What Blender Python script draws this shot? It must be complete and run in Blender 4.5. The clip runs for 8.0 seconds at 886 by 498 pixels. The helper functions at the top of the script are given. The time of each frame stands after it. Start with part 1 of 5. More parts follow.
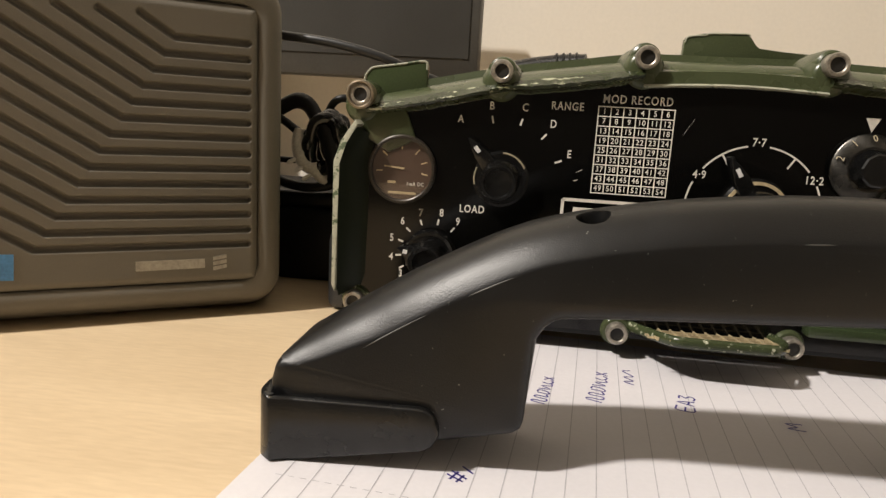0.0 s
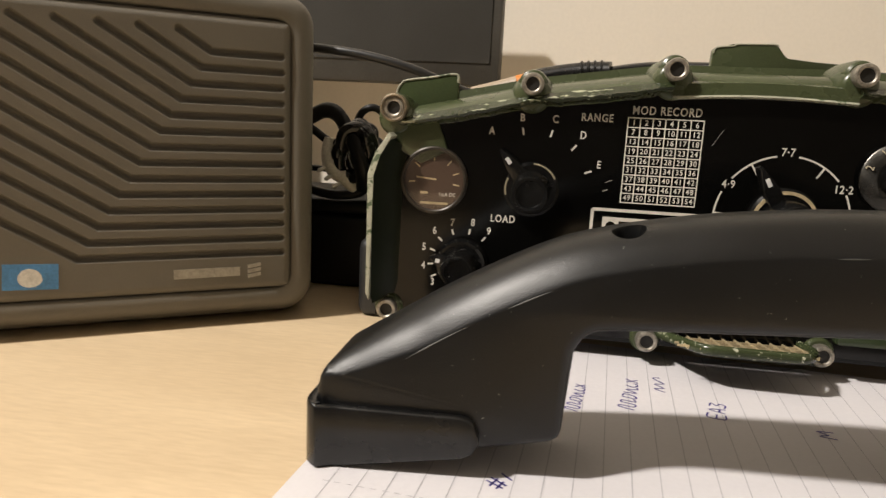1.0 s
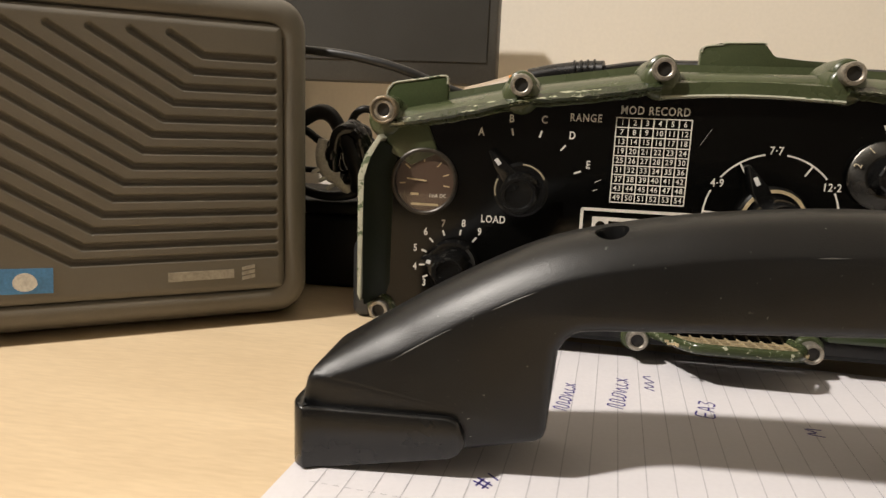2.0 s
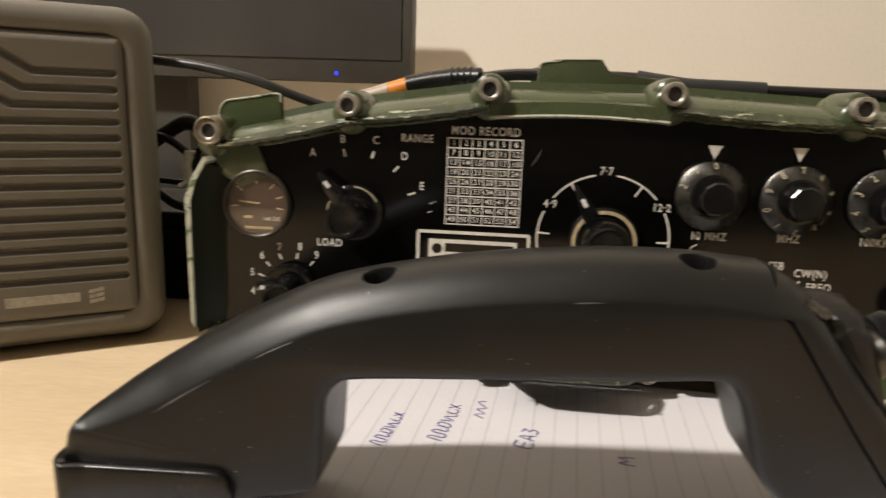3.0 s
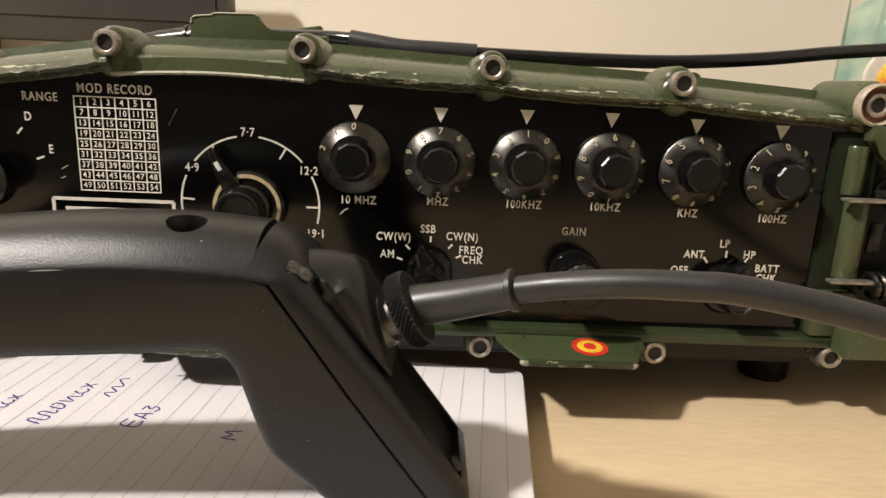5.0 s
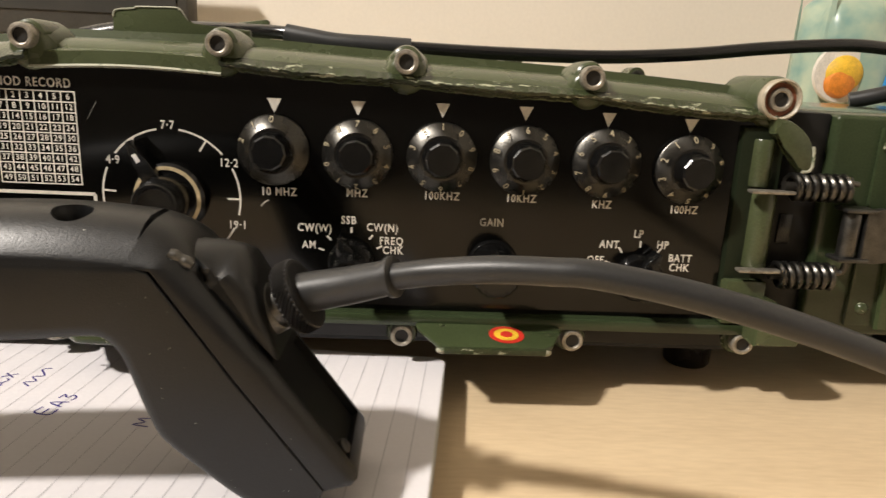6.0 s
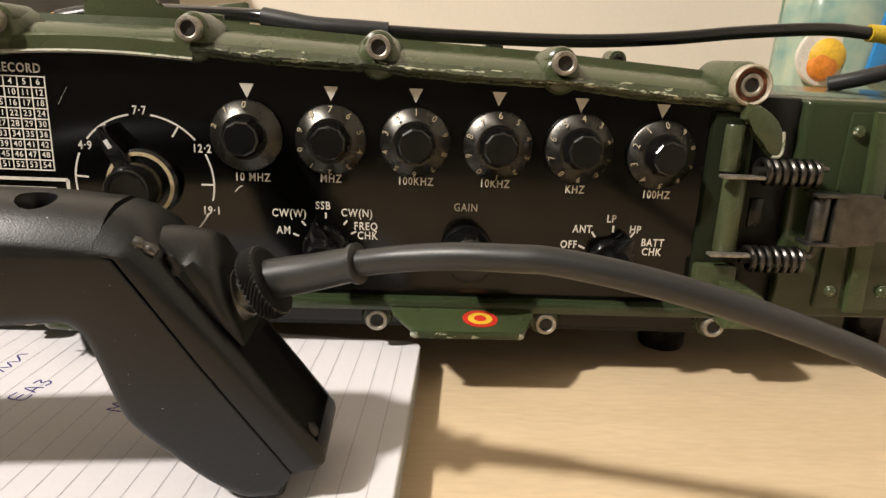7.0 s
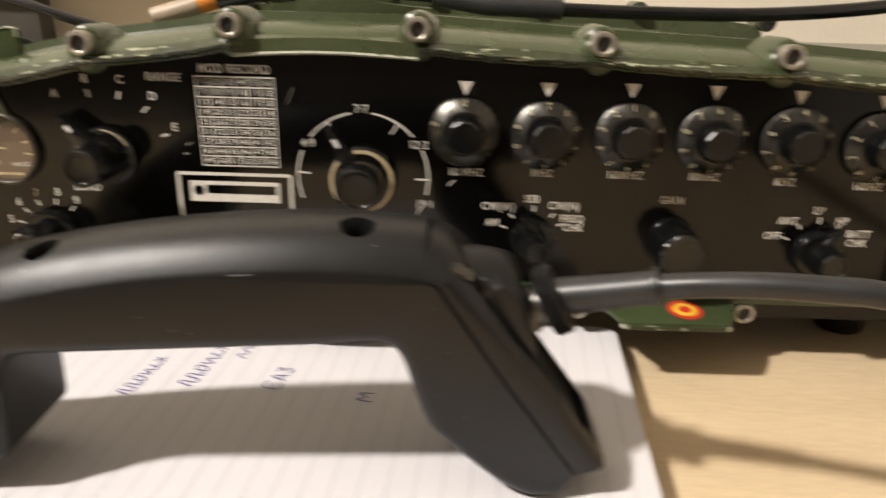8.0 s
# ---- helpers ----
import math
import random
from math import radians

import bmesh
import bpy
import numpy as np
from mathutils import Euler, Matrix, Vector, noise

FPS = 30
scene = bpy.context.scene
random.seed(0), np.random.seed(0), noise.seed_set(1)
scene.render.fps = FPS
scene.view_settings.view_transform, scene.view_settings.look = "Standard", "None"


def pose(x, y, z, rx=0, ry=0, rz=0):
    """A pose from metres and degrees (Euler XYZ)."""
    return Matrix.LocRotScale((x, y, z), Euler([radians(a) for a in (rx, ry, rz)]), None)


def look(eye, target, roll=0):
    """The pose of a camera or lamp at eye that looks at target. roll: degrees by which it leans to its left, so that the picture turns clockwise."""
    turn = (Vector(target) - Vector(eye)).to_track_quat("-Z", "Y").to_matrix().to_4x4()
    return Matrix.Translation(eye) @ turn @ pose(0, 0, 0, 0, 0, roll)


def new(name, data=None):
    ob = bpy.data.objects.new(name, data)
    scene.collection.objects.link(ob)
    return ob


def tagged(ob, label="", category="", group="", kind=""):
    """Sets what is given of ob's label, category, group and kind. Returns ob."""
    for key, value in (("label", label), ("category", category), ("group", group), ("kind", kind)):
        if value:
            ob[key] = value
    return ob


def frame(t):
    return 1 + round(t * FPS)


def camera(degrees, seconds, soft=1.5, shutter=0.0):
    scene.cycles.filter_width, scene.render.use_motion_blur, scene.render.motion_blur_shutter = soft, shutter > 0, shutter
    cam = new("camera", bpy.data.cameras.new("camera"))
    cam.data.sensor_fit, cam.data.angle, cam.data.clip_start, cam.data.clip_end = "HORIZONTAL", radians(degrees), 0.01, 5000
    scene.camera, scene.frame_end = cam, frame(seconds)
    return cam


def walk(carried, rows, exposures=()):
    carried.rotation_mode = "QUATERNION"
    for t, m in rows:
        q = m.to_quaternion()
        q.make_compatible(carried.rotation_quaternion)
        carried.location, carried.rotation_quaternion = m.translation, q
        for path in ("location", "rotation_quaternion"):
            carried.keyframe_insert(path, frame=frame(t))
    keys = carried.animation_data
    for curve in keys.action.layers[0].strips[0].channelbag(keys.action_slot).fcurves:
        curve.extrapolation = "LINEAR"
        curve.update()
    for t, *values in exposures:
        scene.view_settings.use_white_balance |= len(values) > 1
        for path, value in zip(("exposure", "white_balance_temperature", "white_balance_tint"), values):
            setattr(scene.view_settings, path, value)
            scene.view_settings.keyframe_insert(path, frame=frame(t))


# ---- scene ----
from mathutils.geometry import tessellate_polygon

cam = camera(66.60, 8.0, 1.4, 0.4)
PATH = [
    (0, (0.03112, 0.02399, 0.08669), (-0.08741, 0.99812, -0.10572), 3.31),
    (0.5, (0.02966, 0.02326, 0.08801), (-0.09763, 0.99626, -0.10452), 3.13),
    (1, (0.02609, 0.01872, 0.09066), (-0.11699, 0.98931, -0.10294), 2.85),
    (1.2, (0.02175, 0.01609, 0.09116), (-0.11725, 0.98626, -0.10744), 2.59),
    (2.3, (0.03792, 0.02219, 0.09301), (-0.11104, 0.99154, -0.10235), 2.24),
    (2.5, (0.04449, 0.02619, 0.09660), (-0.08675, 0.99686, -0.10485), 2.14),
    (3, (0.07471, 0.03373, 0.10493), (-0.01882, 1.00647, -0.10728), 1.97),
    (3.5, (0.10823, 0.04045, 0.10574), (0.04640, 1.01365, -0.11574), 2.00),
    (4, (0.13890, 0.04561, 0.10865), (0.11035, 1.01832, -0.12161), 2.01),
    (4.5, (0.15743, 0.04741, 0.10393), (0.15644, 1.01761, -0.13833), 2.21),
    (5.8, (0.17963, 0.04388, 0.10378), (0.22795, 1.01093, -0.14618), 2.77),
    (6, (0.18718, 0.04161, 0.10457), (0.23436, 1.00791, -0.14848), 2.70),
    (6.5, (0.19880, 0.04077, 0.10519), (0.26195, 1.00369, -0.15708), 2.92),
    (7, (0.19315, 0.04015, 0.10618), (0.25304, 0.99888, -0.17176), 2.77),
    (7.5, (0.18474, 0.04131, 0.10642), (0.23058, 0.99173, -0.20114), 2.52),
    (7.8, (0.16149, 0.04068, 0.11863), (0.18490, 0.97307, -0.24206), 2.08),
    (8, (0.13581, 0.04163, 0.12378), (0.13420, 0.97168, -0.24366), 1.67),
]
walk(cam, [(t, look(eye, target, roll)) for t, eye, target, roll in PATH], exposures=[(0.0, -0.19), (1.2, -0.19), (2.5, -0.15), (3.5, -0.14), (4.5, 0.02), (6.0, 0.11), (7.5, 0.13), (8.0, 0.13)])

# ---- light: one warm ceiling lamp, a closed room ----
world = bpy.data.worlds.new("room_air")
scene.world = world
world.use_nodes = True
world.node_tree.nodes["Background"].inputs[0].default_value = (1.0, 0.92, 0.82, 1)
world.node_tree.nodes["Background"].inputs[1].default_value = 0.02


def lamp(name, at, target, size, watts, colour):
    data = bpy.data.lights.new(name, "AREA")
    data.shape, data.size, data.energy, data.color = "DISK", size, watts, colour
    ob = new(name, data)
    ob.matrix_basis = look(at, target)
    return ob


lamp("ceiling_lamp_light", (-1.14, -0.49, 1.60), (0.12, 0.20, 0.0), 0.13, 66, (1.0, 0.925, 0.845))


# ---- materials ----
def surface(name, colour, rough=0.5, metal=0.0, dark=None, grain=900.0, stain=25.0, amount=0.35, bump=0.05,
            stretch=(1, 1, 1), chips=None, chip_level=0.62, chip_scale=160.0, chip_stretch=(1, 1, 1), coat=0.0, spec=0.5, rough_var=0.12, rand=0.0):
    """Paint, plastic, wood or metal with grain, stains and, where asked, chips down to another colour."""
    m = bpy.data.materials.new(name)
    m.use_nodes = True
    nt = m.node_tree
    n, l = nt.nodes, nt.links
    b = n["Principled BSDF"]
    co = n.new("ShaderNodeTexCoord")
    mp = n.new("ShaderNodeMapping")
    mp.inputs["Scale"].default_value = stretch
    l.new(co.outputs["Object"], mp.inputs["Vector"])
    fine = n.new("ShaderNodeTexNoise")
    fine.inputs["Scale"].default_value, fine.inputs["Detail"].default_value = grain, 3
    wide = n.new("ShaderNodeTexNoise")
    wide.inputs["Scale"].default_value, wide.inputs["Detail"].default_value = stain, 5
    for t in (fine, wide):
        l.new(mp.outputs[0], t.inputs["Vector"])
    add = n.new("ShaderNodeMath")
    add.operation = "MULTIPLY_ADD"
    l.new(fine.outputs[0], add.inputs[0])
    add.inputs[1].default_value = 0.5
    half = n.new("ShaderNodeMath")
    half.operation = "MULTIPLY"
    half.inputs[1].default_value = 0.5
    l.new(wide.outputs[0], half.inputs[0])
    l.new(half.outputs[0], add.inputs[2])
    ramp = n.new("ShaderNodeMapRange")
    ramp.inputs[1].default_value, ramp.inputs[2].default_value = 0.35, 0.65
    l.new(add.outputs[0], ramp.inputs[0])
    mix = n.new("ShaderNodeMix")
    mix.data_type = "RGBA"
    dark = dark or tuple(c * (1 - amount) for c in colour)
    mix.inputs["A"].default_value, mix.inputs["B"].default_value = (*dark, 1), (*colour, 1)
    l.new(ramp.outputs[0], mix.inputs["Factor"])
    last = mix.outputs["Result"]
    if chips:
        cn = n.new("ShaderNodeTexNoise")
        cn.inputs["Scale"].default_value, cn.inputs["Detail"].default_value, cn.inputs["Roughness"].default_value = chip_scale, 6, 0.65
        cm = n.new("ShaderNodeMapping")
        cm.inputs["Scale"].default_value = chip_stretch
        l.new(co.outputs["Object"], cm.inputs["Vector"])
        l.new(cm.outputs[0], cn.inputs["Vector"])
        cr = n.new("ShaderNodeMapRange")
        cr.inputs[1].default_value, cr.inputs[2].default_value = chip_level, chip_level + 0.02
        l.new(cn.outputs[0], cr.inputs[0])
        m2 = n.new("ShaderNodeMix")
        m2.data_type = "RGBA"
        m2.inputs["B"].default_value = (*chips, 1)
        l.new(last, m2.inputs["A"])
        l.new(cr.outputs[0], m2.inputs["Factor"])
        last = m2.outputs["Result"]
    l.new(last, b.inputs["Base Color"])
    rr = n.new("ShaderNodeMapRange")
    rr.inputs[3].default_value, rr.inputs[4].default_value = max(0.03, rough - rough_var), min(1, rough + rough_var)
    l.new(wide.outputs[0], rr.inputs[0])
    l.new(rr.outputs[0], b.inputs["Roughness"])
    b.inputs["Metallic"].default_value = metal
    b.inputs["Specular IOR Level"].default_value = spec
    b.inputs["Coat Weight"].default_value = coat
    if bump:
        bp = n.new("ShaderNodeBump")
        bp.inputs["Strength"].default_value, bp.inputs["Distance"].default_value = bump, 0.0004
        l.new(fine.outputs[0], bp.inputs["Height"])
        l.new(bp.outputs[0], b.inputs["Normal"])
    return m


GREEN = surface("olive_green_paint", (0.064, 0.078, 0.036), 0.27, stain=40, grain=1500, amount=0.3, bump=0.12, chips=(0.34, 0.34, 0.24), chip_level=0.81, chip_scale=260, spec=0.5)
GREEN_WORN = surface("worn_green_edge", (0.050, 0.064, 0.028), 0.24, stain=60, grain=1500, amount=0.3, bump=0.15, chips=(0.42, 0.42, 0.31), chip_level=0.60, chip_scale=480)
LIP = surface("chipped_green_lip", (0.040, 0.052, 0.022), 0.20, stain=90, grain=1500, amount=0.5, bump=0.25, chips=(0.36, 0.37, 0.26), chip_level=0.585, chip_scale=480, chip_stretch=(0.32, 1, 1))
CREAM_WORN = surface("bare_worn_edge", (0.43, 0.43, 0.33), 0.5, stain=120, grain=1500, amount=0.35, bump=0.1, chips=(0.07, 0.10, 0.05), chip_level=0.56, chip_scale=120)
PANEL = surface("black_panel_lacquer", (0.0024, 0.0023, 0.0020), 0.13, stain=35, grain=1800, amount=0.4, bump=0.01, rough_var=0.05, chips=(0.16, 0.15, 0.12), chip_level=0.705, chip_scale=800, spec=0.38)
# darker green; on the left cheek it carries the hollow's shade in its colour
GREEN_DARK_SHADE = surface("dark_green_with_shade", (0.012, 0.017, 0.008), 0.45, spec=0.2, stain=35, grain=1500, amount=0.35, bump=0.08)
INK = surface("cream_lettering", (0.74, 0.70, 0.62), 0.6, stain=300, grain=2500, amount=0.25, bump=0)
GREEN_GLOSS = surface("glossy_green_paint", (0.052, 0.070, 0.030), 0.16, stain=40, grain=1500, amount=0.3, bump=0.03, rough_var=0.06)
GREEN_DEEP = surface("deep_green_box_paint", (0.034, 0.048, 0.022), 0.17, stain=40, grain=1500, amount=0.35, bump=0.04, rough_var=0.06)
STEEL = surface("socket_screw_steel", (0.50, 0.46, 0.39), 0.42, 0.75, stain=420, grain=2500, amount=0.62, bump=0.12)
STEEL_DARK = surface("dull_spring_steel", (0.14, 0.135, 0.125), 0.36, 0.9, stain=250, grain=2500, amount=0.5, bump=0.15)
STEEL_SPRING = surface("bright_worn_spring_steel", (0.115, 0.11, 0.10), 0.30, 0.95, stain=250, grain=2500, amount=0.5, bump=0.1)
CREAM_RING = surface("cream_worn_ring", (0.46, 0.40, 0.30), 0.45, 0.0, stain=260, grain=1800, amount=0.45, bump=0.1)
TAN_STEEL = surface("tanned_steel_sleeve", (0.34, 0.28, 0.20), 0.40, 0.7, stain=300, grain=1800, amount=0.5, bump=0.1)
BRASS_LINE = surface("yellowed_ring", (0.62, 0.50, 0.30), 0.45, 0.2, stain=200, amount=0.4, bump=0.1)
RUST = surface("rust_red_washer", (0.22, 0.07, 0.03), 0.7, stain=300, amount=0.5)
SOCKET = surface("socket_dark", (0.015, 0.013, 0.010), 0.5, stain=300)
KNOB = surface("black_knob_bakelite", (0.005, 0.005, 0.005), 0.23, stain=200, grain=2500, amount=0.3, bump=0.08, spec=0.5, chips=(0.10, 0.10, 0.09), chip_level=0.70, chip_scale=700)
SKIRT = surface("smoky_knob_skirt", (0.066, 0.063, 0.056), 0.27, 0.85, stain=120, grain=2500, amount=0.45, bump=0.06)


def turned(m):
    """Fine lathe marks round the axis: wedges of shine instead of a spot."""
    n, l = m.node_tree.nodes, m.node_tree.links
    t = n.new("ShaderNodeTangent")
    t.direction_type, t.axis = "RADIAL", "Y"
    n["Principled BSDF"].inputs["Anisotropic"].default_value = 0.85
    l.new(t.outputs[0], n["Principled BSDF"].inputs["Tangent"])


turned(SKIRT)
DIGIT = surface("yellowed_digits", (0.40, 0.34, 0.22), 0.6, stain=300, bump=0)
HANDSET = surface("black_handset_plastic", (0.0054, 0.0057, 0.0060), 0.38, stain=60, grain=2600, amount=0.3, bump=0.15, rough_var=0.08, chips=(0.30, 0.30, 0.28), chip_level=0.70, chip_scale=1000, spec=0.44)
KNURL = surface("dark_knurled_metal", (0.012, 0.012, 0.013), 0.40, 0.0, stain=300, grain=2500, amount=0.5, bump=0.1)
RUBBER = surface("black_rubber", (0.010, 0.0098, 0.0095), 0.27, stain=80, grain=1800, amount=0.35, bump=0.12, spec=0.45)
CABLE = surface("grey_black_cable_jacket", (0.0225, 0.0230, 0.0235), 0.42, stain=70, grain=1500, amount=0.3, bump=0.08)
CABLE_GLOSS = surface("glossy_black_cable", (0.010, 0.010, 0.010), 0.16, stain=100, bump=0.05)
SPEAKER = surface("grey_speaker_plastic", (0.160, 0.146, 0.120), 0.55, stain=30, grain=2600, amount=0.18, bump=0.22, spec=0.3)
PRINT = surface("pale_grey_print", (0.40, 0.37, 0.31), 0.6, stain=300, bump=0)
BLUE = surface("pale_blue_sticker", (0.085, 0.29, 0.62), 0.45, stain=80, bump=0.05)
WHITE = surface("white_print", (0.78, 0.77, 0.74), 0.6, stain=200, bump=0.03)
BEIGE = surface("beige_plug_plastic", (0.42, 0.33, 0.24), 0.45, stain=80, bump=0.05)
WHITE_PLASTIC = surface("white_plastic", (0.72, 0.68, 0.60), 0.35, stain=60, bump=0.03)
MONITOR = surface("dark_monitor_plastic", (0.060, 0.057, 0.050), 0.45, stain=20, bump=0.05, spec=0.3)
SCREEN = surface("matt_dark_screen", (0.047, 0.045, 0.040), 0.42, stain=8, bump=0.0, spec=0.25)
WALL = surface("cream_wall_paint", (0.72, 0.67, 0.585), 0.85, stain=5, grain=250, amount=0.06, bump=0.12)
# made-up dark tone for the unseen south wall, which the panel mirrors
WALL_DARK = surface("dark_unseen_wall", (0.13, 0.115, 0.098), 0.8, stain=5, grain=250, amount=0.2, bump=0.12)
CEIL = surface("white_ceiling_paint", (0.86, 0.84, 0.80), 0.9, stain=4, grain=200, amount=0.05, bump=0.1)
FLOOR = surface("dark_floor_boards", (0.28, 0.225, 0.165), 0.5, stain=6, grain=40, amount=0.4, bump=0.1, stretch=(1, 8, 1))
DESK = surface("pale_birch_desk_laminate", (0.655, 0.515, 0.335), 0.40, dark=(0.565, 0.435, 0.278), stain=30, grain=420, stretch=(0.30, 1.5, 1), bump=0.05)
BLACK = surface("plain_black_plastic", (0.008, 0.008, 0.008), 0.4, stain=40, bump=0.08, spec=0.25)
RED = surface("red_roundel_paint", (0.62, 0.035, 0.02), 0.45, stain=200, bump=0)
YELLOW = surface("yellow_paint", (0.85, 0.52, 0.04), 0.45, stain=200, bump=0)
ORANGE = surface("orange_sleeve", (0.75, 0.25, 0.03), 0.45, stain=200, bump=0.05)
TAPE = surface("yellow_tape", (0.72, 0.50, 0.03), 0.45, stain=200, bump=0.08)
INKBLUE = surface("blue_ball_pen_ink", (0.055, 0.042, 0.25), 0.6, stain=400, bump=0)
RULE = surface("grey_ruled_line", (0.50, 0.49, 0.52), 0.8, stain=300, bump=0)
PAPER = surface("white_writing_paper", (0.655, 0.635, 0.655), 0.85, stain=18, grain=700, amount=0.05, bump=0.06)
PAGES = surface("stacked_page_edges", (0.68, 0.66, 0.62), 0.9, stain=30, grain=300, amount=0.25, bump=0.3, stretch=(1, 1, 14))
METERFACE = surface("brown_meter_face", (0.085, 0.052, 0.036), 0.35, stain=60, amount=0.2, bump=0, coat=1.0)
METER_RIM = surface("bronzed_meter_rim", (0.045, 0.037, 0.027), 0.38, 0.3, stain=200, amount=0.4, bump=0.05)
TEAL = surface("teal_plastic_bag", (0.17, 0.30, 0.27), 0.3, dark=(0.42, 0.47, 0.34), stain=14, grain=60, amount=0.4, bump=0.3)
SKYBLUE = surface("bright_blue_plastic", (0.03, 0.25, 0.62), 0.35, stain=30, bump=0.05)
SLATE = surface("slate_blue_plastic", (0.06, 0.10, 0.13), 0.45, stain=20, amount=0.5, bump=0.1)


def glass(name):
    """A thin clear pane with a faint shine."""
    m = bpy.data.materials.new(name)
    m.use_nodes = True
    n, l = m.node_tree.nodes, m.node_tree.links
    n.remove(n["Principled BSDF"])
    clear, shine, mix = n.new("ShaderNodeBsdfTransparent"), n.new("ShaderNodeBsdfGlossy"), n.new("ShaderNodeMixShader")
    shine.inputs["Roughness"].default_value, mix.inputs[0].default_value = 0.06, 0.06
    l.new(clear.outputs[0], mix.inputs[1])
    l.new(shine.outputs[0], mix.inputs[2])
    l.new(mix.outputs[0], n["Material Output"].inputs["Surface"])
    return m


GLASS = glass("meter_glass")
LED = bpy.data.materials.new("blue_led")
LED.use_nodes = True
LED.node_tree.nodes["Principled BSDF"].inputs["Base Color"].default_value = (0.01, 0.02, 0.3, 1)
LED.node_tree.nodes["Principled BSDF"].inputs["Emission Color"].default_value = (0.02, 0.05, 1.0, 1)
LED.node_tree.nodes["Principled BSDF"].inputs["Emission Strength"].default_value = 1.5


# ---- mesh helpers ----
def thing(name, label, category, at, group="", kind=""):
    ob = new(name)
    ob.empty_display_size = 0.01
    ob.matrix_basis = Matrix.Translation(at)
    return tagged(ob, label, category, group, kind)


def link(name, mesh, material, parent=None, label="", at=None, kind=""):
    if material and not mesh.materials:
        mesh.materials.append(material)
    ob = new(name, mesh)
    if parent is not None:
        ob.parent = parent
        ob.matrix_parent_inverse = parent.matrix_basis.inverted() if parent.data is None else Matrix()
    if at is not None:
        ob.matrix_basis = at if isinstance(at, Matrix) else Matrix.Translation(at)
    return tagged(ob, label, kind=kind)


def mesh_of(bm, name, smooth=35):
    bmesh.ops.recalc_face_normals(bm, faces=bm.faces)
    for f in bm.faces:
        f.smooth = smooth > 0
    mesh = bpy.data.meshes.new(name)
    bm.to_mesh(mesh)
    bm.free()
    if smooth:
        mesh.set_sharp_from_angle(angle=radians(smooth))
    return mesh


def part(name, bm, material, parent=None, label="", at=None, smooth=35, kind=""):
    return link(name, mesh_of(bm, name, smooth), material, parent, label, at, kind)


def B():
    return bmesh.new()


def box(bm, x0, x1, y0, y1, z0, z1, bevel=0.0, seg=2):
    made = bmesh.ops.create_cube(bm, size=1, matrix=Matrix.LocRotScale(((x0 + x1) / 2, (y0 + y1) / 2, (z0 + z1) / 2), None, (x1 - x0, y1 - y0, z1 - z0)))
    if bevel:
        edges = {e for v in made["verts"] for e in v.link_edges}
        bmesh.ops.bevel(bm, geom=list(edges), offset=bevel, segments=seg, affect="EDGES", profile=0.5)
    return bm


def axis_matrix(at, way):
    return Matrix.Translation(at) @ Vector(way).normalized().to_track_quat("Z", "Y").to_matrix().to_4x4()


def lathe(bm, profile, at, way, n=32, phase=0.0, caps=True):
    """A turned shape: (radius, height) pairs along way from at; closed at both ends."""
    m = axis_matrix(at, way)
    rings = []
    for r, h in profile:
        if r <= 1e-7:
            rings.append([bm.verts.new(m @ Vector((0, 0, h)))])
        else:
            rings.append([bm.verts.new(m @ Vector((r * math.cos(2 * math.pi * i / n + phase), r * math.sin(2 * math.pi * i / n + phase), h))) for i in range(n)])
    for a, b in zip(rings, rings[1:]):
        for i in range(n):
            j = (i + 1) % n
            q = [a[i % len(a)], a[j % len(a)], b[j % len(b)], b[i % len(b)]]
            q = list(dict.fromkeys(q))
            if len(q) > 2:
                bm.faces.new(q)
    for ring in (rings[0], rings[-1]):
        if caps and len(ring) > 2:
            bm.faces.new(ring)
    return bm


def smooth_path(points, steps=6):
    pts = [Vector(p) for p in points]
    pts = [2 * pts[0] - pts[1]] + pts + [2 * pts[-1] - pts[-2]]
    out = []
    for a, b, c, d in zip(pts, pts[1:], pts[2:], pts[3:]):
        for i in range(steps):
            t = i / steps
            out.append(0.5 * (2 * b + (c - a) * t + (2 * a - 5 * b + 4 * c - d) * t * t + (3 * b - a - 3 * c + d) * t ** 3))
    return out + [pts[-2]]


def tube(bm, points, r, n=12, steps=6, flat=1.0):
    path = smooth_path(points, steps) if steps > 1 else [Vector(p) for p in points]
    up, rings = Vector((0.02, 0.1, 1)), []
    for i, p in enumerate(path):
        way = (path[min(i + 1, len(path) - 1)] - path[max(i - 1, 0)]).normalized()
        side = way.cross(up).normalized()
        up = side.cross(way).normalized()
        rad = r(i / (len(path) - 1)) if callable(r) else r
        rings.append([bm.verts.new(p + rad * (math.cos(2 * math.pi * k / n) * side + flat * math.sin(2 * math.pi * k / n) * up)) for k in range(n)])
    for a, b in zip(rings, rings[1:]):
        for k in range(n):
            bm.faces.new((a[k], a[(k + 1) % n], b[(k + 1) % n], b[k]))
    bm.faces.new(rings[0])
    bm.faces.new(rings[-1])
    return bm


def prism(bm, outline, y0, y1, bevel=0.0, seg=2):
    """An outline in x and z, carried from y0 to y1."""
    a = [bm.verts.new((x, y0, z)) for x, z in outline]
    b = [bm.verts.new((x, y1, z)) for x, z in outline]
    faces = [bm.faces.new(a), bm.faces.new(b)]
    for i in range(len(a)):
        j = (i + 1) % len(a)
        bm.faces.new((a[i], a[j], b[j], b[i]))
    if bevel:
        edges = {e for f in faces for e in f.edges}
        bmesh.ops.bevel(bm, geom=list(edges), offset=bevel, segments=seg, affect="EDGES", profile=0.5)
    return bm


